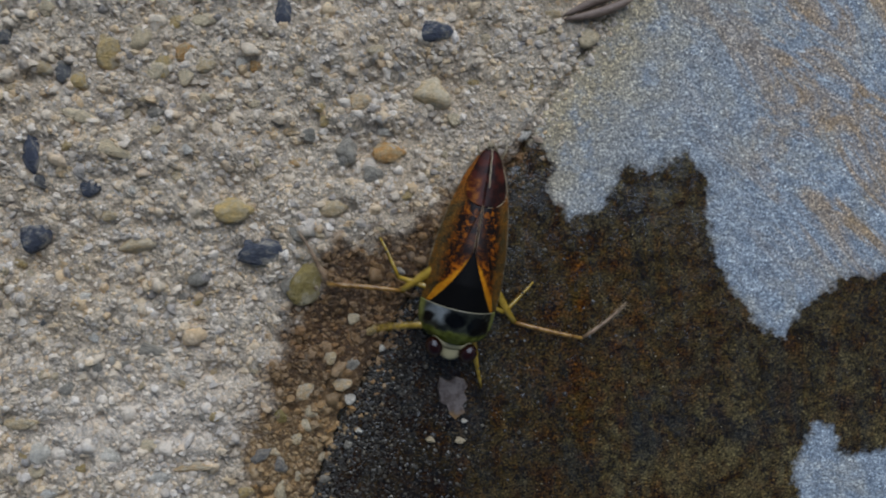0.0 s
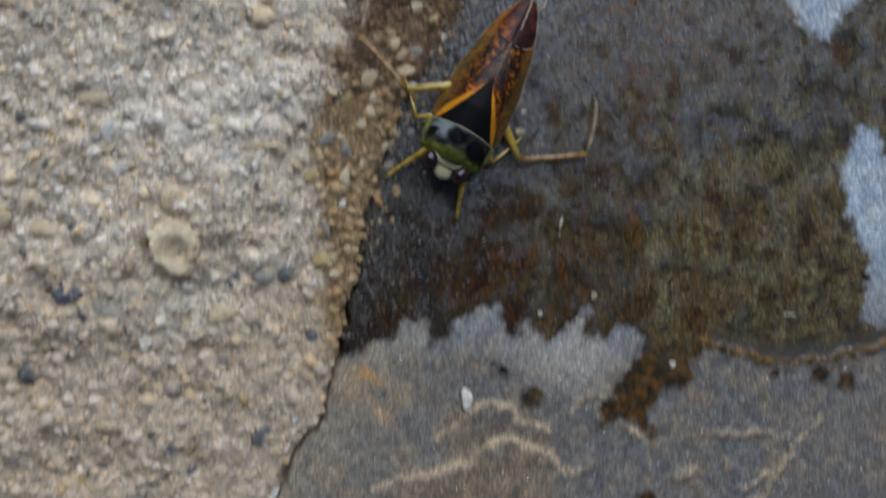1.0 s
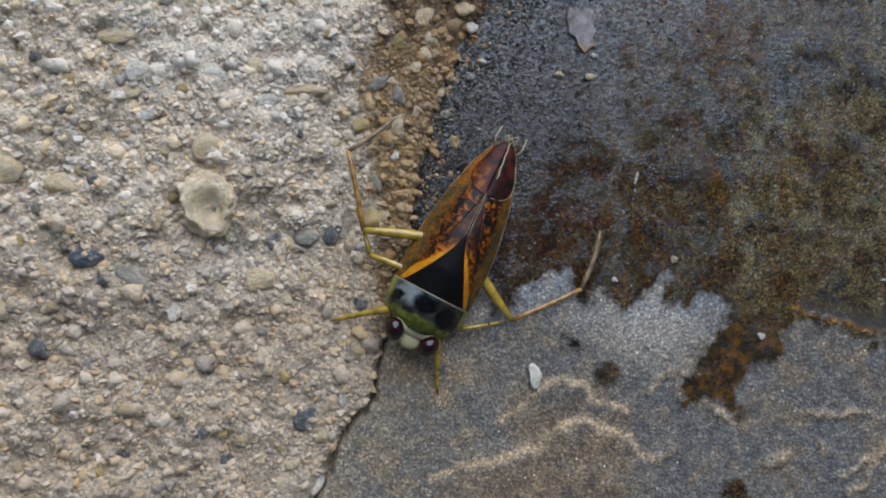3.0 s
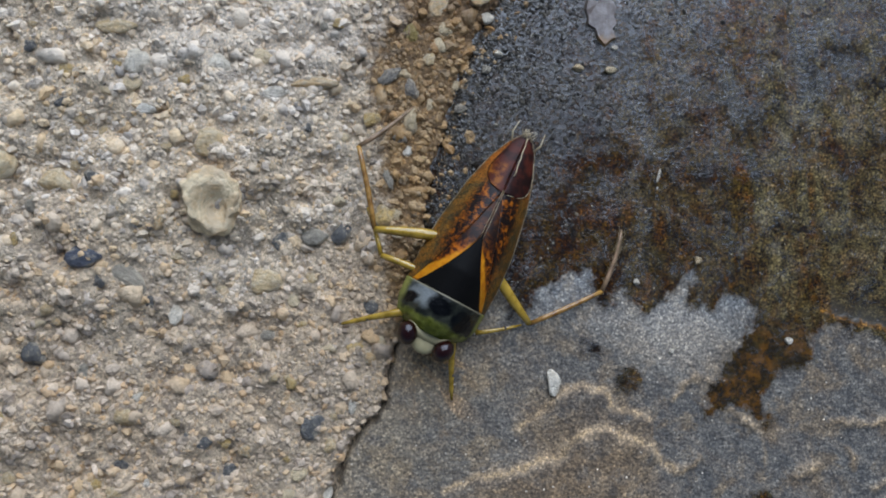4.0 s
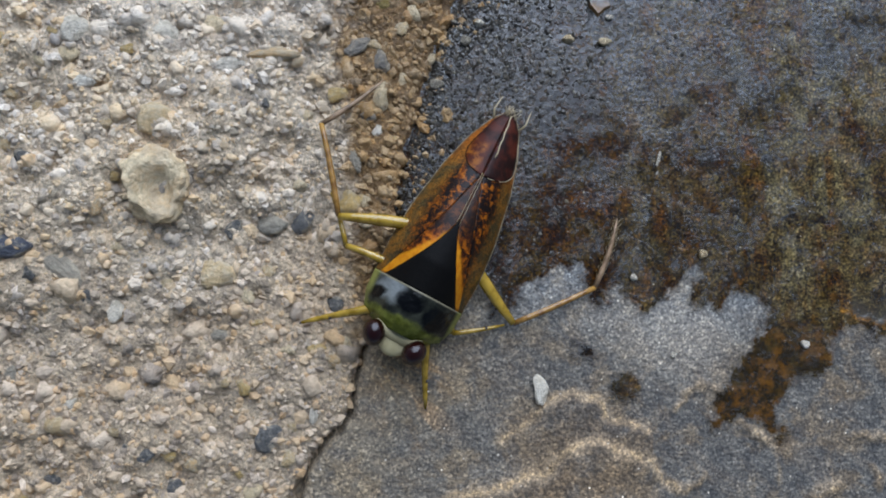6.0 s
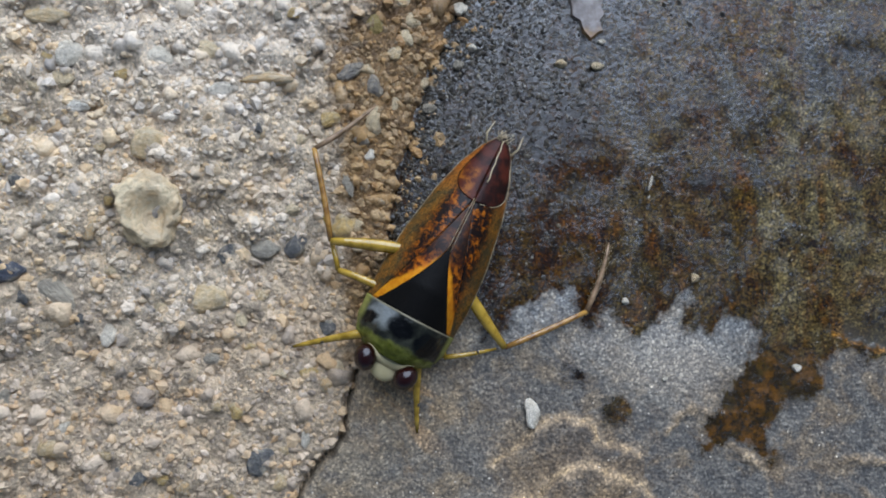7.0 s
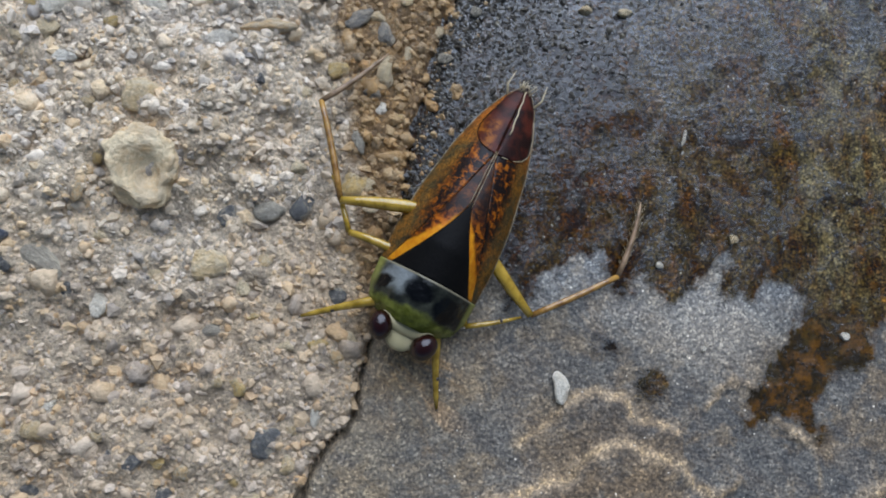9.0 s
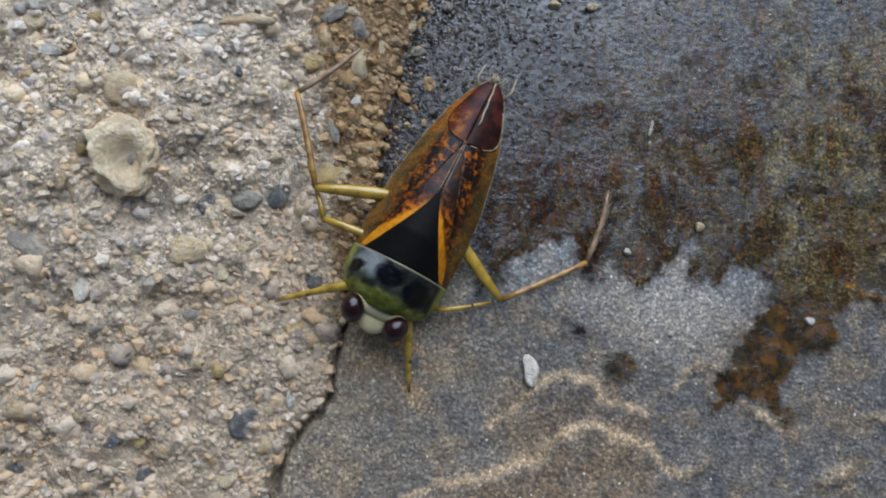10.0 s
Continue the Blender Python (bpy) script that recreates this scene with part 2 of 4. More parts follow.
    height = n.math("ADD", n.math("MULTIPLY", n.cells(3.6), -0.6), n.math("ADD", fine, mid))
    return n.done(colour, rough, height, 0.25, 1.0)


GRAIN_TONES = [(0.0, (0.60, 0.54, 0.44)), (0.24, (0.66, 0.53, 0.34)), (0.42, (0.44, 0.42, 0.39)), (0.58, (0.72, 0.68, 0.60)),
               (0.74, (0.60, 0.43, 0.23)), (0.84, (0.29, 0.28, 0.275)), (0.92, (0.12, 0.125, 0.14)), (0.95, (0.82, 0.80, 0.75))]


def grain_material():
    n = Nodes("sand")
    dust = n.mix(n.step(n.noise(0.16, 5, 0.68), 0.42, 0.6), (0.64, 0.59, 0.50), (0.68, 0.57, 0.39))
    dust = n.mix(n.step(n.noise(0.3, 4, 0.65), 0.56, 0.68), dust, (0.42, 0.41, 0.40))
    tone = n.mix(n.math("MULTIPLY_ADD", n.step(n.noise(0.7, 5, 0.7), 0.35, 0.6), 0.35, 0.2), n.ramp(n.random(True), GRAIN_TONES, True), dust)
    wet = n.step(n.math("MULTIPLY_ADD", n.math("SUBTRACT", n.noise(0.5, 5, 0.7), 0.5), 7.0, n.attr("wet")), -1.3, 1.0)
    tone = n.mix(0.3, tone, n.mix(1.0, tone, n.ramp(n.noise(4, 3, 0.6), [(0.3, (0.5, 0.5, 0.5)), (0.7, (1.4, 1.4, 1.4))]), "MULTIPLY"))
    soaked = n.mix(n.attr("soak"), n.mix(1.0, tone, (0.56, 0.44, 0.28), "MULTIPLY"), n.mix(1.0, tone, (0.33, 0.235, 0.14), "MULTIPLY"))
    tone = n.mix(n.math("MULTIPLY", n.attr("brown_tint"), 0.8), tone, n.mix(1.0, tone, (0.76, 0.68, 0.60), "MULTIPLY"))
    # the same painted sheen on the grains
    tone = n.mix(n.math("MULTIPLY", n.attr("mortar_sheen"), 0.35), tone, (0.82, 0.79, 0.73))
    return n.done(n.mix(1.0, n.mix(wet, tone, soaked), (1.13, 1.0, 0.87), "MULTIPLY"), n.math("MULTIPLY_ADD", wet, -0.4, 0.75), n.math("ADD", n.noise(5, 4, 0.7), n.noise(1.8, 3)), 0.16, 1.0)


PEBBLE_TONES = {
    "lump": ((0.80, 0.69, 0.50), (0.58, 0.43, 0.26)), "dark": ((0.10, 0.105, 0.115), (0.17, 0.175, 0.185)),
    "white": ((0.84, 0.81, 0.75), (0.70, 0.67, 0.61)), "tan": ((0.60, 0.46, 0.27), (0.66, 0.57, 0.42)),
    "sand": ((0.66, 0.47, 0.26), (0.60, 0.52, 0.40)), "glass": ((0.80, 0.79, 0.76), (0.55, 0.53, 0.50)),
    "cream": ((0.72, 0.61, 0.42), (0.60, 0.51, 0.37)), "grey": ((0.28, 0.262, 0.23), (0.38, 0.36, 0.32)),
    "yellow": ((0.58, 0.42, 0.17), (0.50, 0.40, 0.24)), "blue": ((0.05, 0.06, 0.095), (0.11, 0.125, 0.165)),
    "orange": ((0.60, 0.33, 0.11), (0.58, 0.42, 0.22)), "olive": ((0.26, 0.20, 0.06), (0.34, 0.27, 0.11)),
    "flake": ((0.20, 0.19, 0.18), (0.30, 0.27, 0.235)), "fibre": ((0.75, 0.74, 0.70), (0.65, 0.64, 0.6)),
}


def pebble_material(kind):
    n = Nodes(kind + "_pebble", 0.35 if kind == "glass" else 0.62)
    a, b = PEBBLE_TONES[kind]
    tone = n.mix(n.step(n.noise(1.3, 4, 0.65), 0.38, 0.64), a, b)
    tone = n.mix(0.5, tone, n.mix(1.0, tone, n.ramp(n.noise(6, 4, 0.7), [(0.3, (0.55, 0.55, 0.55)), (0.7, (1.4, 1.4, 1.4))]), "MULTIPLY"))
    tone = n.mix(n.random(), tone, n.mix(1.0, tone, (0.85, 0.83, 0.8), "MULTIPLY"))
    tone = n.mix(n.math("MULTIPLY", n.step(n.noise(0.9, 5, 0.75), 0.48, 0.62), 0.55), tone, (0.50, 0.45, 0.36))
    tone = n.mix(1.0, tone, (1.10, 1.0, 0.85), "MULTIPLY")
    return n.done(tone, None, n.math("ADD", n.noise(5, 5, 0.7), n.noise(1.5, 4)), 0.25, 1.0)


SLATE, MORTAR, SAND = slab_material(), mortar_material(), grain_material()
PEBBLE = {kind: pebble_material(kind) for kind in PEBBLE_TONES}


# ---- plan of the ground, in millimetres ----
JOINT = [(44, 70), (34, 54), (29.9, 47.6), (28.1, 45.1), (26.7, 42.0), (24.0, 38.3), (21.8, 35.2), (20.6, 32.8), (18.1, 29.5), (16.0, 27.0),
         (13.5, 23.6), (9.6, 16.4), (7.5, 12.5), (6.3, 9.5), (5.5, 5.7), (4.2, 0.0), (3.2, -4.8), (2.2, -7.6), (1.8, -10.2), (0.2, -11.7),
         (-0.6, -13.4), (-1.4, -15.2), (-2.3, -17.0), (-2.6, -18.6), (-2.0, -20.5), (-3.5, -26), (-8, -60)]
WET_NORTH = [(22.0, 35.2), (24.2, 33.2), (23.8, 31.1), (25.3, 29.2), (27.5, 29.8), (28.3, 31.9), (29.7, 33.4), (31.3, 32.8), (33.9, 34.1),
             (35.9, 32.4), (35.8, 29.8), (36.6, 26.8), (37.8, 24.2), (39.8, 21.6), (42.2, 19.8), (43.9, 22.4), (46.9, 24.6), (50.5, 25.0), (62, 24)]
WET_EAST = [(62, 12), (54.3, 11.5), (48.8, 10.2), (47.4, 10.6), (46.8, 12.8), (45.4, 12.6), (44.6, 10.4), (43.7, 9.0), (44.6, 6.2), (45.7, 3.5), (47.0, 2.0), (46.2, -1.2),
            (46.0, -2.9), (48.6, -3.6), (62, -2)]
WET_SHADE_SOUTH = [(62, -3.5), (48.1, -4.7), (44.8, -5.7), (39.8, -6.1), (36.4, -5.6), (33.2, -4.7), (31.6, -6.3), (31.8, -7.7), (28.8, -8.7), (27.6, -10.2),
             (28.5, -11.7), (28.0, -12.3), (27.0, -11.3), (25.5, -10.4), (24.3, -11.7), (23.4, -11.6), (23.8, -9.4), (24.8, -7.7), (26.8, -5.9), (27.2, -4.2), (25.3, -3.0), (24.5, -4.5), (23.0, -3.7),
             # (13.6, -1.9) to (10.2, -4.6) bulge out to paint the bug's shade as soaked stone
             (22.7, -1.6), (20.5, -3.7), (19.7, -4.4), (17.6, -3.0), (16.5, -4.0), (15.4, -1.6), (13.6, -1.9), (12.4, -2.8), (11.4, -4.2), (10.2, -4.6), (9.7, -2.2), (8.4, -2.6),
             (7.5, -3.9), (5.3, -4.7), (3.4, -5.6)]
WET_WEST = [(2.7, -5.6), (1.9, -1.2), (1.5, 3.6), (1.5, 7.4), (1.2, 9.8), (1.0, 12.5), (2.2, 15.0), (3.0, 17.8), (4.0, 20.6), (5.6, 23.5),
            (7.7, 27.2), (11.8, 27.5), (13.9, 29.3), (16.4, 31.0), (19.3, 33.1)]
LEDGE = [(30.1, -3.8), (32.1, -4.4), (34.2, -5.1), (36.7, -5.6), (38.7, -5.9), (41.3, -6.0), (43.9, -5.8), (46.5, -4.8), (50.1, -4.4), (60, -2)]
LAYER_A = [(10.8, -11.9), (12.0, -10.6), (13.4, -9.3), (15.1, -8.7), (16.7, -9.1), (17.2, -10.2), (18.3, -10.9), (19.6, -11.1)]
LAYER_B = [(5.5, -15.6), (8.5, -14.8), (10.4, -14.4), (12.0, -13.8), (13.2, -13.7), (13.8, -13.0), (14.6, -12.2), (16.0, -11.9), (16.9, -12.1), (18.6, -12.65), (19.5, -13.0),
           (20.0, -13.8), (20.7, -14.6), (21.5, -15.1), (22.3, -16.4), (21.5, -18.5), (18, -21), (10, -21.5), (3, -19)]
# flaked plates of the slab: the broken brink, the whole outline, the side on which they run out level
PLATES = [(LAYER_A, LAYER_A + LAYER_B[11:] + LAYER_B[:1], LAYER_B[13:] + LAYER_B[:1] + LAYER_A[:1]), (LAYER_B[:14], LAYER_B, LAYER_B[13:] + LAYER_B[:1])]
RIDGES = [[(21.5, -15.1), (22.7, -14.9), (23.4, -14.2)],
          [(21.6, -9.9), (22.0, -9.1), (22.7, -8.8), (23.7, -9.0), (24.6, -9.2)], [(25.3, -10.9), (27.3, -12.1)],
          [(32.9, -11.9), (34.7, -12.1), (35.8, -12.3), (36.9, -11.8), (38.4, -12.0)], [(36.4, -18.2), (37.7, -17.0), (38.0, -16.0), (39.1, -15.0), (40.1, -13.1), (42.2, -10.9)],
          [(33.8, -13.6), (34.4, -15.2)], [(30.1, -15.3), (31.8, -14.9)], [(36.1, -16.7), (37.1, -15.8), (38.6, -15.4), (39.1, -14.3)], [(39.1, -20.6), (37.5, -21.9), (36.5, -23.2)],
          [(4.5, -17.4), (1.9, -18.6), (0.1, -19.8)]]
DROPS = [(42.1, -7.2, 0.9), (44.6, -8.0, 0.8), (38.1, -7.1, 0.6), (15.7, -6.5, 0.6), (18.3, -8.65, 0.95), (23.4, -3.0, 1.1), (27.8, -17.6, 1.2), (28.0, -19.0, 0.7), (41.6, -19.3, 0.8), (14.7, -22.3, 2.2), (28.7, -22.4, 1.1), (32.3, -23.5, 1.1)]


def far_from(p, line, closed=False):
    """The distance of each point to a chain of segments."""
    pts = np.array(list(line) + ([line[0]] if closed else []), float)
    best = np.full(len(p), 1e9)
    for a, b in zip(pts[:-1], pts[1:]):
        ab = b - a
        k = np.clip(((p - a) @ ab) / (ab @ ab), 0, 1)
        best = np.minimum(best, np.hypot(*(p - a - k[:, None] * ab).T))
    return best


def inside(p, ring):
    """Which points lie inside a closed ring."""
    pts, odd = np.array(ring, float), np.zeros(len(p), bool)
    for a, b in zip(pts, np.roll(pts, -1, 0)):
        if a[1] != b[1]:
            cross = (a[1] > p[:, 1]) != (b[1] > p[:, 1])
            odd ^= cross & (p[:, 0] < (b[0] - a[0]) * (p[:, 1] - a[1]) / (b[1] - a[1]) + a[0])
    return odd


def lattice(p, size, seed):
    """Smooth random heights from -1 to 1 over the plan."""
    q = p / size
    i = np.floor(q).astype(np.int64)
    f = q - i
    f = f * f * (3 - 2 * f)

    def rnd(dx, dy):
        h = ((i[:, 0] + dx) * 374761393 + (i[:, 1] + dy) * 668265263 + seed * 982451653) & 0x7FFFFFFF
        h = ((h ^ (h >> 13)) * 1274126177) & 0x7FFFFFFF
        return ((h ^ (h >> 16)) & 0xFFFF) / 32767.5 - 1
    x, y = f[:, 0], f[:, 1]
    return (rnd(0, 0) * (1 - x) + rnd(1, 0) * x) * (1 - y) + (rnd(0, 1) * (1 - x) + rnd(1, 1) * x) * y


EAST_OF_JOINT = JOINT + [(90, -60), (90, 70)]
WET_RING = WET_NORTH + WET_EAST + WET_SHADE_SOUTH + WET_WEST


def wobble(p, much):
    return p + much * np.stack([lattice(p, 1.3, 11) + 0.6 * lattice(p, 0.5, 12), lattice(p, 1.3, 13) + 0.6 * lattice(p, 0.5, 14)], 1)


def wetness(p):
    """Millimetres inside (+) or outside (-) the soaked area."""
    q = wobble(p, 0.25)
    far = far_from(q, WET_RING, True)
    wet = np.where(inside(q, WET_RING), far, -far)
    for x, y, r in DROPS:
        wet = np.maximum(wet, r - np.hypot(q[:, 0] - x, q[:, 1] - y))
    wet = np.maximum(wet, np.where(p[:, 0] > 31, 0.75 + 0.3 * lattice(p, 1.5, 61) - far_from(q, LEDGE), -6))
    return np.clip(wet, -6, 6)


def soak(p):
    """How far the damp mortar is soaked through: fully in the north, hardly beside the lower slab."""
    return np.clip((p[:, 1] - 12) / 7, 0, 1)


def brown_tint(p):
    """Where the mortar is browner and darker: patches, more of them in the south."""
    return np.clip(0.45 + 0.5 * lattice(p, 6, 31) + 0.35 * lattice(p, 2.2, 32) - p[:, 1] / 9, 0, 1)


def mortar_sheen(p):
    """Where a whitish sheen is painted into the colour of the mortar."""
    far = ((p[:, 0] + 5) / 10) ** 2 + ((p[:, 1] - 14.5) / 4.5) ** 2
    return np.clip(1.3 * np.exp(-far) + 0.35 * lattice(p, 3, 33) + 0.2 * lattice(p, 1.1, 34) - 0.1, 0, 1) * np.exp(-0.4 * far)


def east(p):
    """Millimetres on the slab's side (+) or the mortar's side (-) of the joint."""
    q = wobble(p, 0.22)
    far = far_from(q, JOINT)
    return np.where(inside(q, EAST_OF_JOINT), far, -far)


def slab_height(p):
    q = wobble(p, 0.35)
    z = 0.05 * lattice(p, 7, 1) + 0.016 * lattice(p, 1.6, 2) + 0.012 * lattice(p, 0.6, 3)
    ring = LEDGE + [(60, -60), (20, -60), (24, -14), (29, -5)]
    far = far_from(q, LEDGE)
    z += np.where(inside(q, ring), (0.32 + 0.05 * lattice(p, 1.4, 51)) * np.exp(-far / 5.0), 0) * np.clip((p[:, 0] - 31) / 5, 0, 1)
    for brink, ring, foot in PLATES:
        z += inside(q, ring) * 0.45 * np.clip(far_from(q, brink) / 0.22, 0, 1) * np.clip(far_from(q, foot) / 4.0, 0, 1)
    for line in RIDGES:
        z += 0.2 * np.exp(-(far_from(q, line) / 0.25) ** 2)
    e = np.maximum(east(p), 0)
    return z - np.where(p[:, 1] < 1, 1.2 * np.exp(-(e / 0.2) ** 2), 0.45 * np.exp(-e / 0.3))


def mortar_height(p):
    e = east(p)
    calm = np.clip(-e / 7, 0.4, 1)
    z = 0.4 * lattice(p, 7, 21) + 0.42 * lattice(p, 2.6, 22) + 0.34 * lattice(p, 1.1, 23) + 0.2 * lattice(p, 0.55, 24)
    z *= calm
    z += 0.9 * np.exp(-((p[:, 1] - 9.0 - 0.25 * p[:, 0]) / 5.0) ** 2 - ((p[:, 0] + 7) / 6.5) ** 2)
    return z + 0.12 - 0.25 * np.exp(-np.abs(e) / 1.2) - (0.5 + 0.9 * (p[:, 1] < 1)) * np.exp(-(e / 0.25) ** 2)


def sheet(name, x0, x1, y0, y1, pitch, keep, height, marks, material):
    """A fine ground mesh over the stretch of the plan where keep() holds, with named point values."""
    xs, ys = np.arange(x0, x1 + pitch / 2, pitch), np.arange(y0, y1 + pitch / 2, pitch)
    gx, gy = np.meshgrid(xs, ys)
    p = np.stack([gx.ravel(), gy.ravel()], 1)
    nx, ny = len(xs), len(ys)
    i = (np.arange(ny - 1)[:, None] * nx + np.arange(nx - 1)).ravel()
    quads = np.stack([i, i + 1, i + nx + 1, i + nx], 1)
    kept = keep(p)
    quads = quads[kept[quads].all(1)]
    used, quads = np.unique(quads, return_inverse=True)
    p, quads = p[used], quads.reshape(-1, 4)
    me = bpy.data.meshes.new(name)
    me.from_pydata(np.column_stack([p, height(p)]) * MM, [], quads)
    me.polygons.foreach_set("use_smooth", np.ones(len(quads), bool))
    for key, value in marks(p).items():
        me.attributes.new(key, "FLOAT", "POINT").data.foreach_set("value", np.asarray(value, np.float32))
    me.materials.append(material)
    return new(name, me)


def slab_marks(p):
    q = wobble(p, 0.3)
    edge = np.clip(far_from(q, LEDGE) + 0.3, 0, 3)
    for line in (LAYER_A, LAYER_B[:14], *RIDGES):
        edge = np.minimum(edge, far_from(q, line) + (0.04 if line in RIDGES else 0))
    layer = inside(q, LAYER_B) * np.clip(far_from(q, LAYER_B[:14]) / 0.8, 0, 1) * np.clip(far_from(q, PLATES[1][2]) / 3.5, 0, 1)
    layer = np.maximum(layer, 0.6 * inside(q, PLATES[0][1]) * np.clip(far_from(q, PLATES[0][2]) / 3.5, 0, 1))
    x, y = p.T
    north = ~inside(q, LEDGE + [(60, -60), (20, -60), (24, -14), (29, -5)])
    # blue marks where painted sky sheen tints the wet stone, strongest near y 14
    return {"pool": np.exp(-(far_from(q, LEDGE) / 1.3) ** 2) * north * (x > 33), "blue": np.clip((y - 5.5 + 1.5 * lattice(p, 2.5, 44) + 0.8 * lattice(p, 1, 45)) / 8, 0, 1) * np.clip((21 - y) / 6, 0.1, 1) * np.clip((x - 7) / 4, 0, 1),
            "light": np.clip(0.5 + (q[:, 0] - 19.5 + 0.5 * lattice(p, 2, 41)) / 5, 0, 0.35) + 0.55 * np.clip(0.5 + (q[:, 0] - 27.6 + 0.6 * lattice(p, 3, 42)) / 1.0, 0, 1) * np.clip((21 - y) / 9, 0.25, 1),
            "ledge": far_from(q, LEDGE) + np.clip((32.2 - x) / 1.5, 0, 2), "pale": np.clip(1.2 * np.exp(-((x - 21.5) / 4) ** 2 - ((y + 5.6) / 2.2) ** 2), 0, 1),
            "blotch": np.clip(1.6 * np.exp(-((x - 27.2) / 5) ** 2 - ((y + 8.3) / 3.4) ** 2) + 1.2 * np.exp(-((x - 42) / 5) ** 2 - ((y + 7.5) / 1.6) ** 2), 0, 1), "rim": np.clip(1.6 * np.exp(-np.maximum(east(p), 0) / 4.5), 0, 1) * (0.3 + 0.7 * (y > 20)),
            "wet": wetness(p), "edge": edge, "layer": layer, "south": np.clip((4 - y) / 10, 0, 1),
            "rust": 1.1 * np.clip((x + 0.4 * y - 47) / 12, 0, 1) * np.clip((y - 20) / 8, 0, 1) + 0.1 * (y < 0) + 1.6 * np.exp(-((x - 5.4) / 1.5) ** 2 - ((y + 8.6) / 3) ** 2),
            "grainy": np.exp(-((x - 10) / 6) ** 2 - ((y - 11) / 9) ** 2), "streak": 0.2 + 0.2 * (x > 17) + 0.55 * np.exp(-((x - 26.4 + 0.3 * lattice(p, 4, 43)) / 1.5) ** 2) + 0.25 * np.exp(-((x - 31) / 2) ** 2) + 0.38 * np.exp(-((x - 14) / 7) ** 2) * np.clip((9 - y) / 7, 0, 1) * np.clip((y + 5) / 2, 0, 1)}


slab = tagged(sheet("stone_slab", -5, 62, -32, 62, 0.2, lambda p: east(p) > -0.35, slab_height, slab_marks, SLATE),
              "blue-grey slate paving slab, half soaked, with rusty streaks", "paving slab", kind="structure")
mortar = tagged(sheet("mortar", -42, 36, -32, 62, 0.22, lambda p: east(p) < 0.35, mortar_height, lambda p: {"wet": wetness(p), "soak": soak(p), "brown_tint": brown_tint(p), "mortar_sheen": mortar_sheen(p)}, MORTAR),
                "coarse sandy mortar bed, dry and damp along the slab", "mortar joint", kind="structure")


def outer_ground():
    """The paving beyond the fine stretch, one sheet with the gap left open."""
    ring = [(-42, -32), (62, -32), (62, 62), (-42, 62)]
    bm = bmesh.new()
    inner = [bm.verts.new((x * MM, y * MM, -0.0002)) for x, y in ring]
    skirt = [bm.verts.new((x * MM * 4, y * MM * 4, -0.0006)) for x, y in ring]
    outer = [bm.verts.new((math.copysign(40, x), math.copysign(40, y), -0.001)) for x, y in ring]
    for a, b in ((inner, skirt), (skirt, outer)):
        for k in range(4):
            bm.faces.new((a[k], b[k], b[(k + 1) % 4], a[(k + 1) % 4]))
    me = bpy.data.meshes.new("ground")
    bm.to_mesh(me)
    bm.free()
    me.materials.append(SLATE)
    return tagged(new("ground", me), "wide grey stone paving round the slab", "ground", kind="structure")


outer_ground()


# ---- the insect's materials ----
def shell(name, colour_of, rough=0.3, height=None, depth=0.03, **more):
    n = Nodes(name, rough)
    return n.done(colour_of(n), None, n.noise(7, 3) if height is None else height(n), depth, 0.6, **more)


def leg_colour(a, b):
    return lambda n: n.mix(n.step(n.noise(1.2, 3, 0.6), 0.35, 0.65), a, b)


def clavus_colour(n):
    d = n.attr("inner")
    sep = n.tree.nodes.new("ShaderNodeSeparateXYZ")
    n.tree.links.new(n.mm, sep.inputs[0])
    spots = n.step(n.math("MULTIPLY_ADD", n.noise(2.0, 5, 0.7, distort=0.5), 1.0, n.math("MULTIPLY", d, -0.07)), 0.40, 0.58)
    mottled = n.mix(spots, (0.012, 0.004, 0.002), n.mix(n.step(n.noise(3.5, 3), 0.35, 0.65), (0.11, 0.019, 0.0015), (0.40, 0.105, 0.005)))
    yellow = n.mix(n.step(n.noise(2.2, 4, 0.6), 0.35, 0.65), (0.46, 0.135, 0.004), (0.58, 0.225, 0.010))
    band = n.mix(n.step(n.math("MULTIPLY_ADD", n.noise(2.0, 4), 0.35, n.math("MULTIPLY_ADD", sep.outputs[1], -0.17, d)), 0.10, 0.34), yellow, mottled)
    return n.mix(n.step(n.math("MULTIPLY_ADD", n.noise(1.2, 3), 0.9, sep.outputs[1]), 1.5, 0.0), band, n.mix(0.8, mottled, (0.014, 0.008, 0.006)))


def corium_colour(n):
    d = n.attr("outer")
    sep = n.tree.nodes.new("ShaderNodeSeparateXYZ")
    n.tree.links.new(n.mm, sep.inputs[0])
    spots = n.step(n.noise(2.2, 5, 0.7, distort=0.7), 0.46, 0.62)
    mottled = n.mix(spots, (0.008, 0.004, 0.003), n.mix(n.step(n.noise(4, 3), 0.35, 0.65), (0.09, 0.018, 0.002), (0.35, 0.098, 0.005)))
    rim = n.mix(n.step(n.noise(1.3, 5, 0.7), 0.38, 0.62), (0.046, 0.034, 0.014), (0.155, 0.066, 0.011))
    rim = n.mix(n.step(n.math("MULTIPLY_ADD", n.noise(0.8, 3), 2.0, sep.outputs[1]), -2.2, -4.4), rim, n.mix(n.noise(2.5, 4), (0.11, 0.037, 0.006), (0.30, 0.09, 0.011)))
    rim = n.mix(1.0, rim, n.ramp(n.noise(9, 3, 0.7), [(0.35, (0.35, 0.35, 0.35)), (0.5, (1, 1, 1)), (0.66, (2.2, 2.1, 1.9))]), "MULTIPLY")
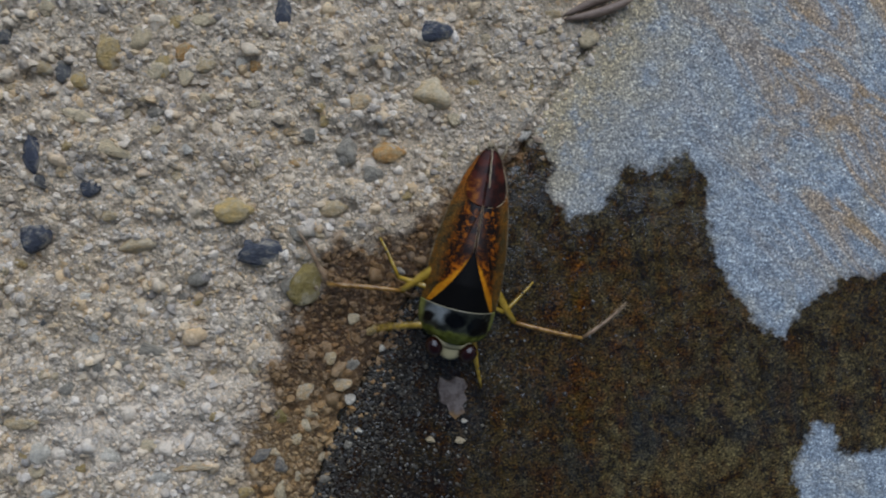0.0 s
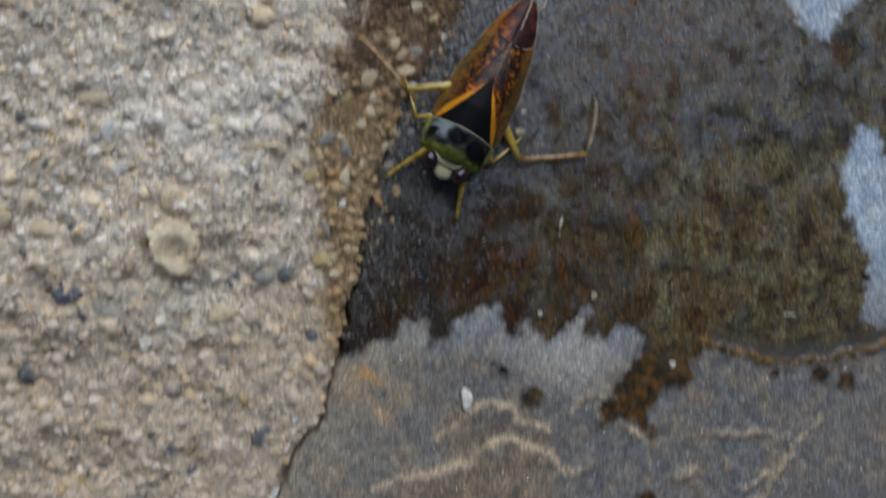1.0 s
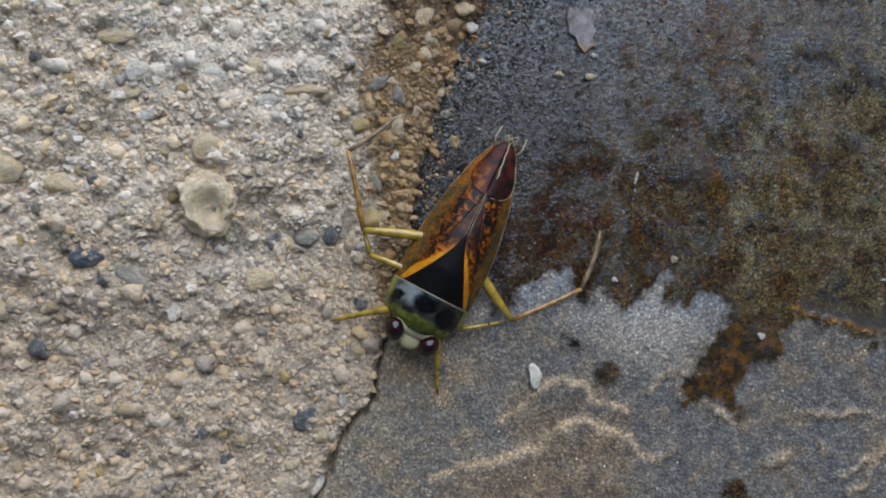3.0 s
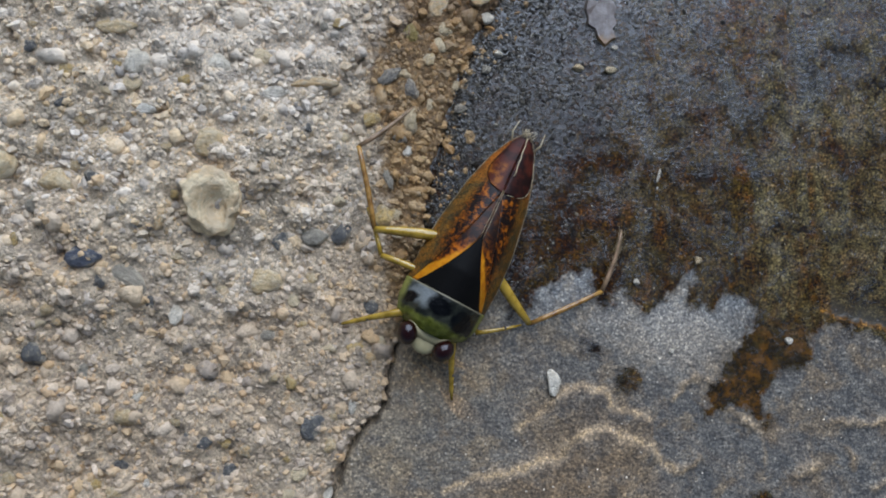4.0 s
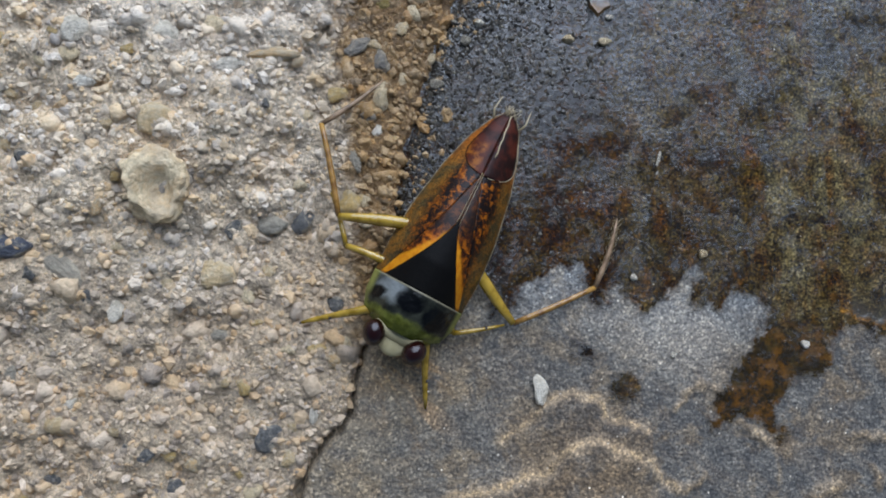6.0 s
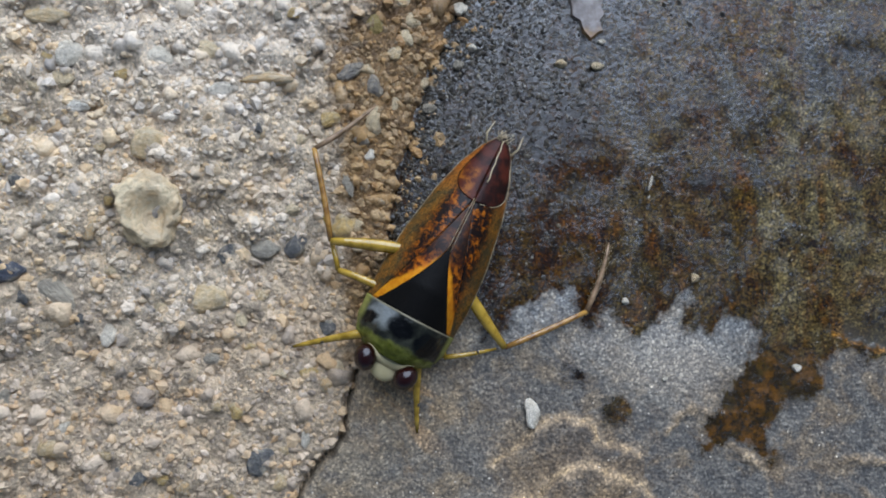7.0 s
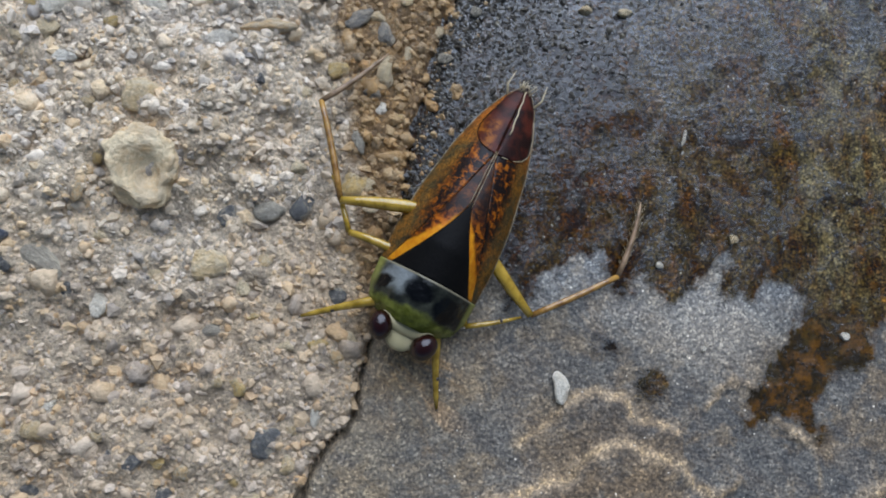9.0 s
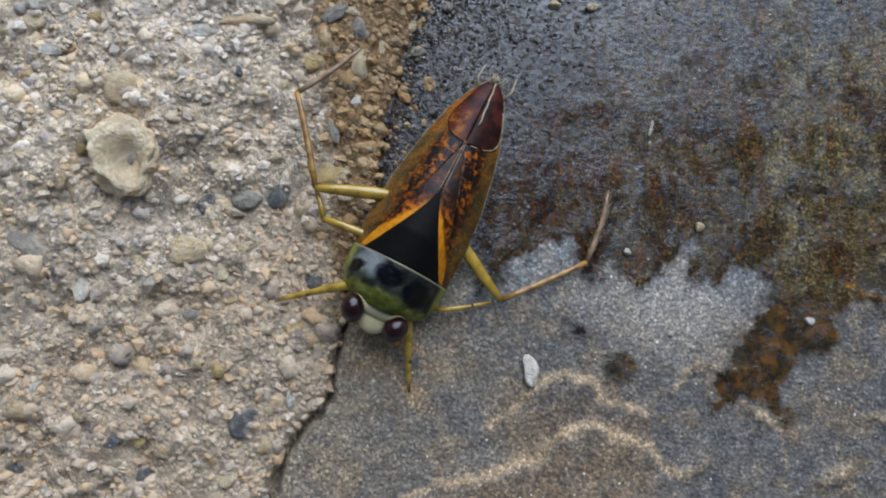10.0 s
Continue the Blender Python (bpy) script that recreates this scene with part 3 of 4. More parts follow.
    return n.mix(n.step(n.math("MULTIPLY_ADD", n.noise(0.9, 4), 0.9, d), 0.85, 1.5), rim, mottled)


def membrane_colour(n):
    sep = n.tree.nodes.new("ShaderNodeSeparateXYZ")
    n.tree.links.new(n.mm, sep.inputs[0])
    patch = n.math("MULTIPLY", n.step(sep.outputs[0], 0.25, 0.6), n.step(n.math("MULTIPLY_ADD", n.noise(1.1, 4), 1.6, sep.outputs[1]), -4.9, -4.2))
    c = n.mix(n.step(n.noise(0.7, 4, 0.6), 0.42, 0.62), (0.015, 0.006, 0.005), (0.065, 0.014, 0.008))
    return n.mix(patch, c, n.mix(n.step(n.noise(1.8, 4, 0.65), 0.4, 0.6), (0.06, 0.012, 0.005), (0.21, 0.065, 0.008)))


def pronotum_colour(n):
    sep = n.tree.nodes.new("ShaderNodeSeparateXYZ")
    n.tree.links.new(n.mm, sep.inputs[0])
    x = n.math("MULTIPLY_ADD", n.math("SUBTRACT", n.noise(1.0, 4, 0.6), 0.5), 0.9, n.math("MULTIPLY", sep.outputs[0], 0.9))
    y = n.math("MULTIPLY_ADD", n.math("SUBTRACT", n.noise(0.9, 3), 0.5), 0.9, n.math("SUBTRACT", sep.outputs[1], 0.5))

    def spot(u, v, a, b, soft=1.3):
        du, dv = n.math("DIVIDE", n.math("SUBTRACT", x, u), a), n.math("DIVIDE", n.math("SUBTRACT", y, v), b)
        return n.step(n.math("ADD", n.math("MULTIPLY", du, du), n.math("MULTIPLY", dv, dv)), soft, 0.4)
    front = n.mix(n.step(n.noise(1.2, 4), 0.35, 0.65), (0.060, 0.066, 0.008), (0.16, 0.165, 0.030))
    rear = n.mix(n.step(n.noise(0.9, 3, 0.5), 0.4, 0.6), (0.012, 0.013, 0.010), (0.034, 0.035, 0.025))
    c = n.mix(n.step(y, 4.95, 5.3), rear, front)
    # pale patch: reflection of the northern sky, painted on the rear of the plate
    c = n.mix(n.math("MULTIPLY", spot(1.35, 3.85, 0.62, 0.62, 2.4), 0.75), c, (0.22, 0.23, 0.22))
    for dark in ((0.35, 4.15, 0.8, 0.8), (-1.2, 4.35, 0.75, 0.75), (1.88, 4.4, 0.3, 0.4), (-2.0, 4.45, 0.3, 0.45)):
        c = n.mix(spot(*dark), c, (0.003, 0.0033, 0.0036))
    c = n.mix(n.step(sep.outputs[1], 3.99, 3.9), c, (0.15, 0.13, 0.085))
    return n.mix(n.step(n.math("ABSOLUTE", sep.outputs[0]), 2.3, 2.65), c, (0.20, 0.19, 0.05))


CLAVUS = shell("clavus", clavus_colour, 0.38, Specular_IOR_Level=0.15)
CORIUM = shell("corium", corium_colour, 0.38, Specular_IOR_Level=0.15)
MEMBRANE = shell("wing_membrane", membrane_colour, 0.35, Specular_IOR_Level=0.1)
PRONOTUM = shell("pronotum", pronotum_colour, 0.25, lambda n: n.noise(0.8, 3), 0.45, Specular_IOR_Level=0.1, Coat_Weight=0.08, Coat_Roughness=0.05)
SCUTELLUM = shell("scutellum", lambda n: n.mix(n.noise(3, 3), (0.003, 0.003, 0.003), (0.007, 0.006, 0.005)), 0.5, Specular_IOR_Level=0.06)
HEAD = shell("head", lambda n: n.mix(n.noise(1.3, 3), (0.38, 0.31, 0.15), (0.52, 0.44, 0.26)), 0.5, Specular_IOR_Level=0.25)
EYE = shell("eye", lambda n: n.mix(n.noise(0.8, 2), (0.004, 0.0015, 0.0015), (0.022, 0.004, 0.003)), 0.14, Specular_IOR_Level=0.35, Coat_Weight=0.15, Coat_Roughness=0.04)
BELLY = shell("belly", lambda n: n.mix(n.noise(1, 3), (0.10, 0.06, 0.02), (0.22, 0.15, 0.05)), 0.5)
FEMUR = shell("femur", leg_colour((0.20, 0.115, 0.006), (0.40, 0.245, 0.03)), 0.2, Coat_Weight=0.3, Coat_Roughness=0.1)
TIBIA = shell("tibia", leg_colour((0.16, 0.066, 0.010), (0.36, 0.185, 0.04)), 0.24, Coat_Weight=0.2, Coat_Roughness=0.1)
TARSUS = shell("tarsus", leg_colour((0.13, 0.075, 0.035), (0.32, 0.20, 0.11)), 0.35)
PALE = shell("pale_rim", lambda n: n.mix(n.noise(2, 3), (0.30, 0.22, 0.11), (0.50, 0.40, 0.25)), 0.45)
RIM = shell("wing_rim", lambda n: n.mix(n.step(n.noise(2.5, 4, 0.7), 0.35, 0.65), (0.09, 0.055, 0.022), (0.30, 0.225, 0.125)), 0.45)
CLAW = shell("claw", lambda n: n.mix(n.noise(2, 2), (0.02, 0.015, 0.01), (0.05, 0.035, 0.02)), 0.4)


# ---- the insect ----
def part(name, bm, material, parent, label=""):
    """One mesh object under a thing or a part; the bmesh is in millimetres."""
    bmesh.ops.scale(bm, vec=(MM, MM, MM), verts=bm.verts)
    bmesh.ops.recalc_face_normals(bm, faces=bm.faces)
    me = bpy.data.meshes.new(name)
    bm.to_mesh(me)
    bm.free()
    me.polygons.foreach_set("use_smooth", np.ones(len(me.polygons), bool))
    me.materials.append(material)
    ob = new(name, me)
    ob.parent = parent
    return tagged(ob, label) if label else ob


STATIONS = [-8.0, -7.6, -7.0, -5.5, -3.6, -1.0, 1.5, 3.3, 4.6, 5.6, 6.1]
HALF_WIDTH = [0.18, 0.5, 0.95, 1.62, 2.12, 2.46, 2.55, 2.48, 2.42, 2.12, 1.55]
RIDGE = [0.55, 0.7, 0.95, 1.6, 2.45, 3.3, 3.72, 3.6, 3.45, 3.2, 3.0]


def half(y):
    return float(np.interp(y, STATIONS, HALF_WIDTH))


def back(x, y, lift=0.0):
    """A point on the insect's back."""
    w, top = half(y), float(np.interp(y, STATIONS, RIDGE))
    low = 0.35 + 0.35 * top * 0.6
    s = min(abs(x) / w, 1.0)
    k = min(max((y + 6) / 8, 0.0), 1.0)
    k = k * k * (3 - 2 * k)
    return Vector((x * (1 + 0.12 * k), y + 0.6 * k - 0.1 * max(0.0, y - 3.3), low + (top - low) * (1 - s ** 2.1) + lift))


def plate(inner, outer, y0, y1, lift, rows=26, cols=12, thick=0.08, swell=0.0):
    """A curved plate of the back between two lines x(y), with its values inner and outer and a real thickness."""
    bm = bmesh.new()
    li, lo = bm.verts.layers.float.new("inner"), bm.verts.layers.float.new("outer")
    grid = []
    for r in range(rows + 1):
        y = y0 + (y1 - y0) * r / rows
        a, b = inner(y), outer(y)
        line = []
        for c in range(cols + 1):
            k = c / cols
            x = a + (b - a) * k
            v = bm.verts.new(back(x, y, lift + swell * math.sin(math.pi * k) * math.sin(math.pi * r / rows)))
            v[li], v[lo] = abs(x - a), abs(b - x)
            line.append(v)
        grid.append(line)
    for r in range(rows):
        for c in range(cols):
            bm.faces.new((grid[r][c], grid[r][c + 1], grid[r + 1][c + 1], grid[r + 1][c]))
    bmesh.ops.remove_doubles(bm, verts=bm.verts, dist=0.002)
    rim = [e for e in bm.edges if e.is_boundary]
    low = bmesh.ops.extrude_edge_only(bm, edges=rim)
    for v in {v for v in low["geom"] if isinstance(v, bmesh.types.BMVert)}:
        v.co.z -= thick
    return bm


def tube(points, radii, sides=7, flat=1.0):
    """A tapered tube along points, closed at both ends; flat squeezes it in height."""
    bm = bmesh.new()
    rings = []
    for i, (p, r) in enumerate(zip(points, radii)):
        p = Vector(p)
        ahead = (Vector(points[min(i + 1, len(points) - 1)]) - Vector(points[max(i - 1, 0)])).normalized()
        side = ahead.cross(Vector((0, 0, 1))).normalized()
        up = side.cross(ahead)
        rings.append([bm.verts.new(p + side * r * math.cos(2 * math.pi * k / sides) + up * r * flat * math.sin(2 * math.pi * k / sides)) for k in range(sides)])
    for a, b in zip(rings, rings[1:]):
        for k in range(sides):
            bm.faces.new((a[k], a[(k + 1) % sides], b[(k + 1) % sides], b[k]))
    bm.faces.new(rings[0])
    bm.faces.new(rings[-1][::-1])
    return bm


def merge(first, *others):
    for bm in others:
        me = bpy.data.meshes.new("joined")
        bm.to_mesh(me)
        first.from_mesh(me)
        bm.free()
        bpy.data.meshes.remove(me)
    return first


def ball(centre, size, turn=0.0, detail=3):
    bm = bmesh.new()
    bmesh.ops.create_icosphere(bm, subdivisions=detail, radius=1)
    bmesh.ops.transform(bm, matrix=Matrix.Translation(centre) @ Matrix.Rotation(radians(turn), 4, "Z") @ Matrix.Diagonal((*size, 1)), verts=bm.verts)
    return bm


def scutellum_line(y):
    return 1.98 * ((y + 1.0) / 4.25) ** 1.22 if y > -1.0 else 0.0


def suture_line(y):
    return min(max(0.06, 2.1 * (y + 3.7) / 6.6), half(y) - 0.12)


def membrane_reach(s, y):
    """The outer line of a wing membrane: one is round and narrow, the other reaches the wing's rim."""
    k = (-3.6 - y) / 1.4
    base = math.sqrt(max(0.0, 1 - (1 - min(k, 1.0)) ** 2))
    return half(y) * max(0.03, base * ((0.78 if s > 0 else 0.95) + 0.2 * max(0.0, (-6.2 - y) / 1.8) * (s > 0)))


def backswimmer():
    bug = tagged(new("backswimmer"), "brown and orange water bug with olive head and long rowing legs", "insect")
    # underside
    bm, rings = bmesh.new(), []
    for y in np.linspace(-7.9, 6.0, 30):
        w, ring = half(y) * 0.97, []
        for k in range(17):
            x = w * (-1 + k / 8)
            top = back(x, y).z
            ring.append((x, y, max(0.14, top - 0.05 - (top - 0.16) * math.sqrt(max(0, 1 - (x / w) ** 2)))))
        rings.append([bm.verts.new((q[0] * 1.05, q[1] + 0.2, q[2])) for q in ring])
    for a, b in zip(rings, rings[1:]):
        for k in range(16):
            bm.faces.new((a[k], a[k + 1], b[k + 1], b[k]))
    part("abdomen", bm, BELLY, bug, "brown keeled belly")
    part("scutellum", plate(lambda y: -scutellum_line(y) - 0.01, lambda y: scutellum_line(y) + 0.01, -1.0, 3.3, 0.10, 24, 14), SCUTELLUM, bug, "velvety black triangular scutellum")
    for s in (-1, 1):
        wing = part("forewing", plate(lambda y: s * suture_line(y), lambda y: s * half(y), -7.9, 3.35, 0.03, 44, 14), CORIUM, bug, "mottled orange and brown forewing")
        part("clavus", plate(lambda y: s * scutellum_line(y), lambda y: s * suture_line(y), -3.7, 3.3, 0.065, 30, 10), CLAVUS, wing, "orange band mottled with black")
        part("membrane", plate(lambda y: s * 0.015, lambda y: s * membrane_reach(s, y), -8.0, -3.6, 0.06 if s > 0 else 0.10, 30, 10), MEMBRANE, wing, "dark maroon wing membrane")
        ys = np.linspace(-7.9, 3.2, 26)
        part("wing_margin", tube([back(s * half(y), y, 0.05) for y in ys], [0.018 + 0.012 * (y < 0) for y in ys], 6), RIM, wing, "pale straw rim")
        ys = np.linspace(-3.75, -0.7, 8)
        part("claval_seam", tube([back(s * (0.05 + 0.012 * (y + 3.7)), y, 0.12) for y in ys], [0.024] * 8, 5), RIM, wing, "thin pale seam")
        ys = np.linspace(-3.62, -6.4, 14)
        part("membrane_edge", tube([back(s * membrane_reach(s, y), y, 0.1) for y in ys], [0.02] * 14, 5), PALE if s < 0 else SCUTELLUM, wing)
    ys = np.linspace(-7.7, -4.9, 10)
    part("membrane_seam", tube([back(-0.05 - 0.02 * k + 0.03 * math.sin(2.2 * k), y, 0.13) for k, y in enumerate(ys)], [0.038] * 10, 6), PALE, bug, "pale overlapping edge of the wing tips")
    part("pronotum", plate(lambda y: -half(y) - 0.02, lambda y: half(y) + 0.02, 3.25, 6.1, 0.16, 22, 24, 0.5, 0.15), PRONOTUM, bug, "glossy olive pronotum with dark smoky rear")
    head = part("head", merge(ball((0, 6.4, 2.2), (1.5, 0.6, 0.7)), ball((0, 7.0, 2.05), (0.85, 0.8, 0.45)), ball((0, 7.4, 1.6), (0.5, 0.36, 0.45))), HEAD, bug, "pale cream head")
    for s in (-1, 1):
        part("eye", ball((s * 1.24, 6.98, 2.5), (0.64, 0.76, 0.72), s * 22), EYE, head, "large glossy dark red eye")
    tuft = None
    for k in range(16):
        a = random.uniform(-38, 38)
        start = Vector((random.uniform(-0.45, 0.45), -7.6, 0.55 + random.uniform(0, 0.25)))
        way = Vector((math.sin(radians(a)), -math.cos(radians(a)), random.uniform(-0.3, 0.1)))
        hair = tube([start, start + way * 0.45, start + way * random.uniform(0.5, 0.8)], [0.03, 0.022, 0.01], 4)
        tuft = merge(tuft, hair) if tuft else hair
    part("tail_fringe", tuft, PALE, bug, "pale hairs at the tail")
    for s in (-1, 1):
        base = back(s * 0.8, -7.1, 0)
        part("tail_spine", tube([base, base + Vector((s * 0.25, -0.6, 0.0)), base + Vector((s * 0.15, -1.45, 0.05))], [0.08, 0.06, 0.02], 5), PALE, bug, "straw-coloured hair tuft")
    return bug


def segment(name, length, radii, material, bug, label="", fringe=0.0, claws=False, flat=0.8, start=0.0, bow=0.06):
    """A leg segment from its joint along +y; a fringe is a row of swimming hairs."""
    n = len(radii)
    bm = tube([(bow * math.sin(math.pi * k / (n - 1)), start + (length - start) * k / (n - 1), 0) for k in range(n)], radii, 8, flat)
    ob = part(name, bm, material, bug, label)
    if fringe:
        hairs = None
        for k in range(26):
            y = length * (0.12 + 0.86 * k / 26)
            for s in (-1, 1):
                b = bow * math.sin(math.pi * y / length)
                h = tube([(b + s * 0.08, y, 0), (b + s * (0.1 + fringe * (0.6 + 0.4 * math.sin(2.3 * k))), y + 0.4, -0.05)], [0.013, 0.004], 3)
                hairs = merge(hairs, h) if hairs else h
        part("swimming_hairs", hairs, PALE, ob, "fine pale swimming hairs")
    if claws:
        c = merge(tube([(0, length, 0), (0.09, length + 0.22, -0.08)], [0.04, 0.012], 4), tube([(0, length, 0), (-0.09, length + 0.22, -0.08)], [0.04, 0.012], 4))
        part("claw", merge(c, tube([(0, length * 0.62, 0), (0, length * 0.66, 0)], [0.135, 0.135], 8)), CLAW, ob, "dark claws and joint ring")
    return ob


bug = backswimmer()
LEGS = {}
for side in ("left", "right"):
    LEGS[side, "hind_femur"] = segment("hind_femur", 0.0, [0.27, 0.34, 0.36, 0.33, 0.27, 0.2], FEMUR, bug, "olive-green thigh", start=-4.6)
    LEGS[side, "hind_tibia"] = segment("hind_tibia", 5.4, [0.15, 0.17, 0.18, 0.17, 0.16, 0.15], TIBIA, bug, "brown-olive shin with fine hairs", 0.14)
    LEGS[side, "hind_tarsus"] = segment("hind_tarsus", 4.4, [0.14, 0.16, 0.15, 0.13, 0.10, 0.04], TARSUS, bug, "tan oar-like foot with fringe of hairs", 0.24, bow=0.18 if side == "left" else 0.12)
    LEGS[side, "middle_femur"] = segment("middle_femur", 0.0, [0.20, 0.24, 0.22, 0.17], FEMUR, bug, "olive-yellow thigh", start=-3.2)
    LEGS[side, "middle_tibia"] = segment("middle_tibia", 3.2, [0.15, 0.15, 0.13, 0.11, 0.07], FEMUR, bug, "olive-yellow shin", claws=True)
    LEGS[side, "front_leg"] = segment("front_leg", 4.75, [0.26, 0.28, 0.24, 0.2, 0.17, 0.15, 0.09], FEMUR, bug, "short yellow-olive front leg", claws=True)


# ---- pebbles and sand ----
def rubble(name, detail, seed, rough=0.22, cuts_made=7, hollow=0.0):
    """A unit pebble with an uneven, slightly faceted form."""
    rng = random.Random(seed)
    bm = bmesh.new()
    bmesh.ops.create_icosphere(bm, subdivisions=detail, radius=1)
    cuts = [(Vector((rng.gauss(0, 1), rng.gauss(0, 1), rng.gauss(0, 0.7))).normalized(), rng.uniform(0.5, 0.85)) for _ in range(cuts_made)]
    shift = Vector((rng.uniform(0, 50), rng.uniform(0, 50), 0))
    for v in bm.verts:
        for n, d in cuts:
            over = v.co.dot(n) - d
            if over > 0:
                v.co -= n * over * 0.95
        if hollow and v.co.z > 0:
            v.co.z -= hollow * math.exp(-((v.co.x - 0.28) ** 2 + (v.co.y + 0.1) ** 2) / 0.22)
        v.co *= 1 + rough * noise.noise(v.co * 1.3 + shift) + 0.4 * rough * noise.noise(v.co * 3.5 + shift) + 0.18 * rough * noise.noise(v.co * 8 + shift)
    bmesh.ops.scale(bm, vec=(MM, MM, MM), verts=bm.verts)
    me = bpy.data.meshes.new(name)
    bm.to_mesh(me)
    bm.free()
    me.polygons.foreach_set("use_smooth", np.ones(len(me.polygons), bool))
    return me


FORMS = [rubble("pebble", 3, 40 + k, 0.27, 9) for k in range(7)]
LUMP = rubble("lump", 5, 78, 0.36, 3, 0.75)
FORM_OF = {}


def pebble(name, x, y, a, b, turn, kind, z, tall=0.75, parent=None, form=0):
    key = (kind, form)
    if key not in FORM_OF:
        FORM_OF[key] = (LUMP if kind == "lump" else FORMS[form]).copy()
        FORM_OF[key].materials.append(PEBBLE[kind])
    ob = new(name, FORM_OF[key])
    ob.matrix_world = Matrix.Translation((x * MM, y * MM, z * MM)) @ Matrix.Rotation(radians(turn), 4, "Z") @ Matrix.Diagonal((1.18 * a, 1.18 * b, 1.1 * tall * min(a, b), 1))
    ob.parent = parent
    return ob


# x, y, half length, half width, turn, kind: the stones that stand out in the mortar
STONES_NEAR = [
    (-9.0, 3.1, 1.7, 1.75, 0, "lump"), (-13.5, -1.9, 1.6, 0.65, -38, "grey"), (-2.8, -11.0, 0.85, 0.79, 10, "dark"), (-11.2, -3.9, 0.54, 0.69, 0, "white"),
    (-12.1, -4.8, 0.57, 0.32, 0, "white"), (-5.5, -1.8, 1.2, 0.85, 0, "tan"), (-2.6, 10.8, 1.6, 0.5, 5, "sand"), (-4.95, 10.2, 0.79, 0.6, 0, "glass"),
    (3.8, 8.5, 0.47, 0.85, -15, "cream"), (-8.9, 6.9, 0.95, 0.76, 0, "tan")]
STONES_LEFT = [
    (2.2, 4.7, 0.32, 0.79, 20, "grey"), (1.9, 2.4, 0.76, 0.69, 0, "yellow"), (2.8, 2.4, 0.35, 0.38, 0, "cream"), (2.9, 7.5, 0.5, 0.55, 0, "flake"),
    (-9.4, -11.7, 0.44, 0.5, 0, "dark"), (-14.0, -10.0, 0.69, 0.63, 0, "tan"), (-0.2, -9.7, 0.28, 0.57, 0, "white"), (-3.7, -14.1, 0.6, 0.54, 0, "cream"),
    (-8.1, -13.7, 0.5, 0.47, 0, "dark"), (-14.7, -13.1, 0.69, 0.44, -30, "dark"), (-1.7, -6.1, 0.47, 0.38, 0, "cream"), (0.0, -6.0, 0.44, 0.41, 0, "yellow")]
STONES_LOW = [
    (1.5, -5.8, 0.69, 0.38, -20, "cream"), (-12.6, -2.9, 0.63, 0.38, -30, "dark"), (1.0, -3.6, 0.5, 0.5, 0, "dark"), (-0.9, 1.4, 0.69, 0.82, 0, "dark"),
    (-12.8, 9.0, 0.76, 0.38, 0, "glass"), (-11.1, -0.2, 0.5, 0.44, 0, "cream"), (-2.5, 1.1, 0.69, 0.63, 0, "grey"), (-5.3, -5.3, 0.63, 0.32, 0, "grey"),
    (-23.6, 1.1, 1.06, 0.98, 0, "orange"), (-23.0, -1.0, 1.06, 0.98, 0, "cream"), (-22.3, -3.3, 1.06, 0.89, 0, "tan"), (-21.9, 5.5, 1.54, 1.22, 0, "tan")]
STONES_WEST = [
    (-18.4, 4.6, 1.14, 1.06, 0, "tan"), (-16.5, -0.1, 0.89, 0.73, 0, "blue"), (-19.6, -6.1, 0.73, 0.73, 0, "dark"), (-7.7, -18.1, 0.73, 0.65, 0, "dark"),
    (-2.1, -15.8, 0.45, 0.9, -20, "white"), (-25.3, -10.4, 1.22, 0.81, 0, "sand"), (-5.8, 12.3, 0.98, 0.65, 0, "cream"), (5.5, 13.6, 0.53, 0.73, 0, "cream"),
    (-25.6, 11.1, 1.22, 1.06, 0, "tan"), (-23.1, -14.3, 1.22, 0.57, 0, "sand"), (2.6, 26.6, 1.91, 0.83, -3, "blue"), (-9.3, 31.1, 0.83, 0.75, 0, "blue")]
STONES_NORTH = [
    (-13.2, 34.2, 0.83, 1.87, 10, "blue"), (-13.1, 27.6, 1.25, 1.0, 20, "blue"), (-6.3, 27.2, 1.45, 0.83, 15, "tan"), (11.8, 33.9, 1.0, 0.83, 0, "orange"),
    (11.6, 35.4, 0.58, 0.5, 0, "white"), (-7.5, 40.7, 1.08, 1.16, 0, "yellow"), (-1.4, 43.1, 1.33, 0.71, 0, "cream"), (4.2, 43.7, 1.08, 1.25, 0, "blue"),
    (15.1, 42.4, 1.33, 0.75, 0, "blue"), (14.7, 38.2, 1.49, 1.49, 0, "tan"), (0.7, 29.7, 1.16, 1.0, 0, "yellow"), (-7.1, 33.7, 1.49, 0.62, -10, "cream")]
STONES_TOP = [
    (6.0, 24.5, 1.41, 1.74, -25, "olive"), (5.3, 27.9, 0.83, 0.66, 0, "grey"), (4.6, 24.3, 0.75, 0.83, 0, "grey"), (-5.4, 19.3, 1.16, 0.58, -15, "grey"),
    (5.9, 14.6, 0.46, 0.66, 20, "cream"), (-14.6, 14.3, 1.0, 0.58, 0, "tan"), (-8.2, 11.8, 0.75, 0.58, 0, "white"), (-13.4, 12.0, 0.75, 0.66, 0, "white"),
    (-10.9, 39.1, 0.66, 0.83, 0, "dark"), (-5.5, 41.5, 0.75, 0.75, 0, "cream"), (1.4, 40.0, 0.54, 0.5, 0, "white"), (6.1, 41.6, 0.62, 0.62, 0, "sand")]
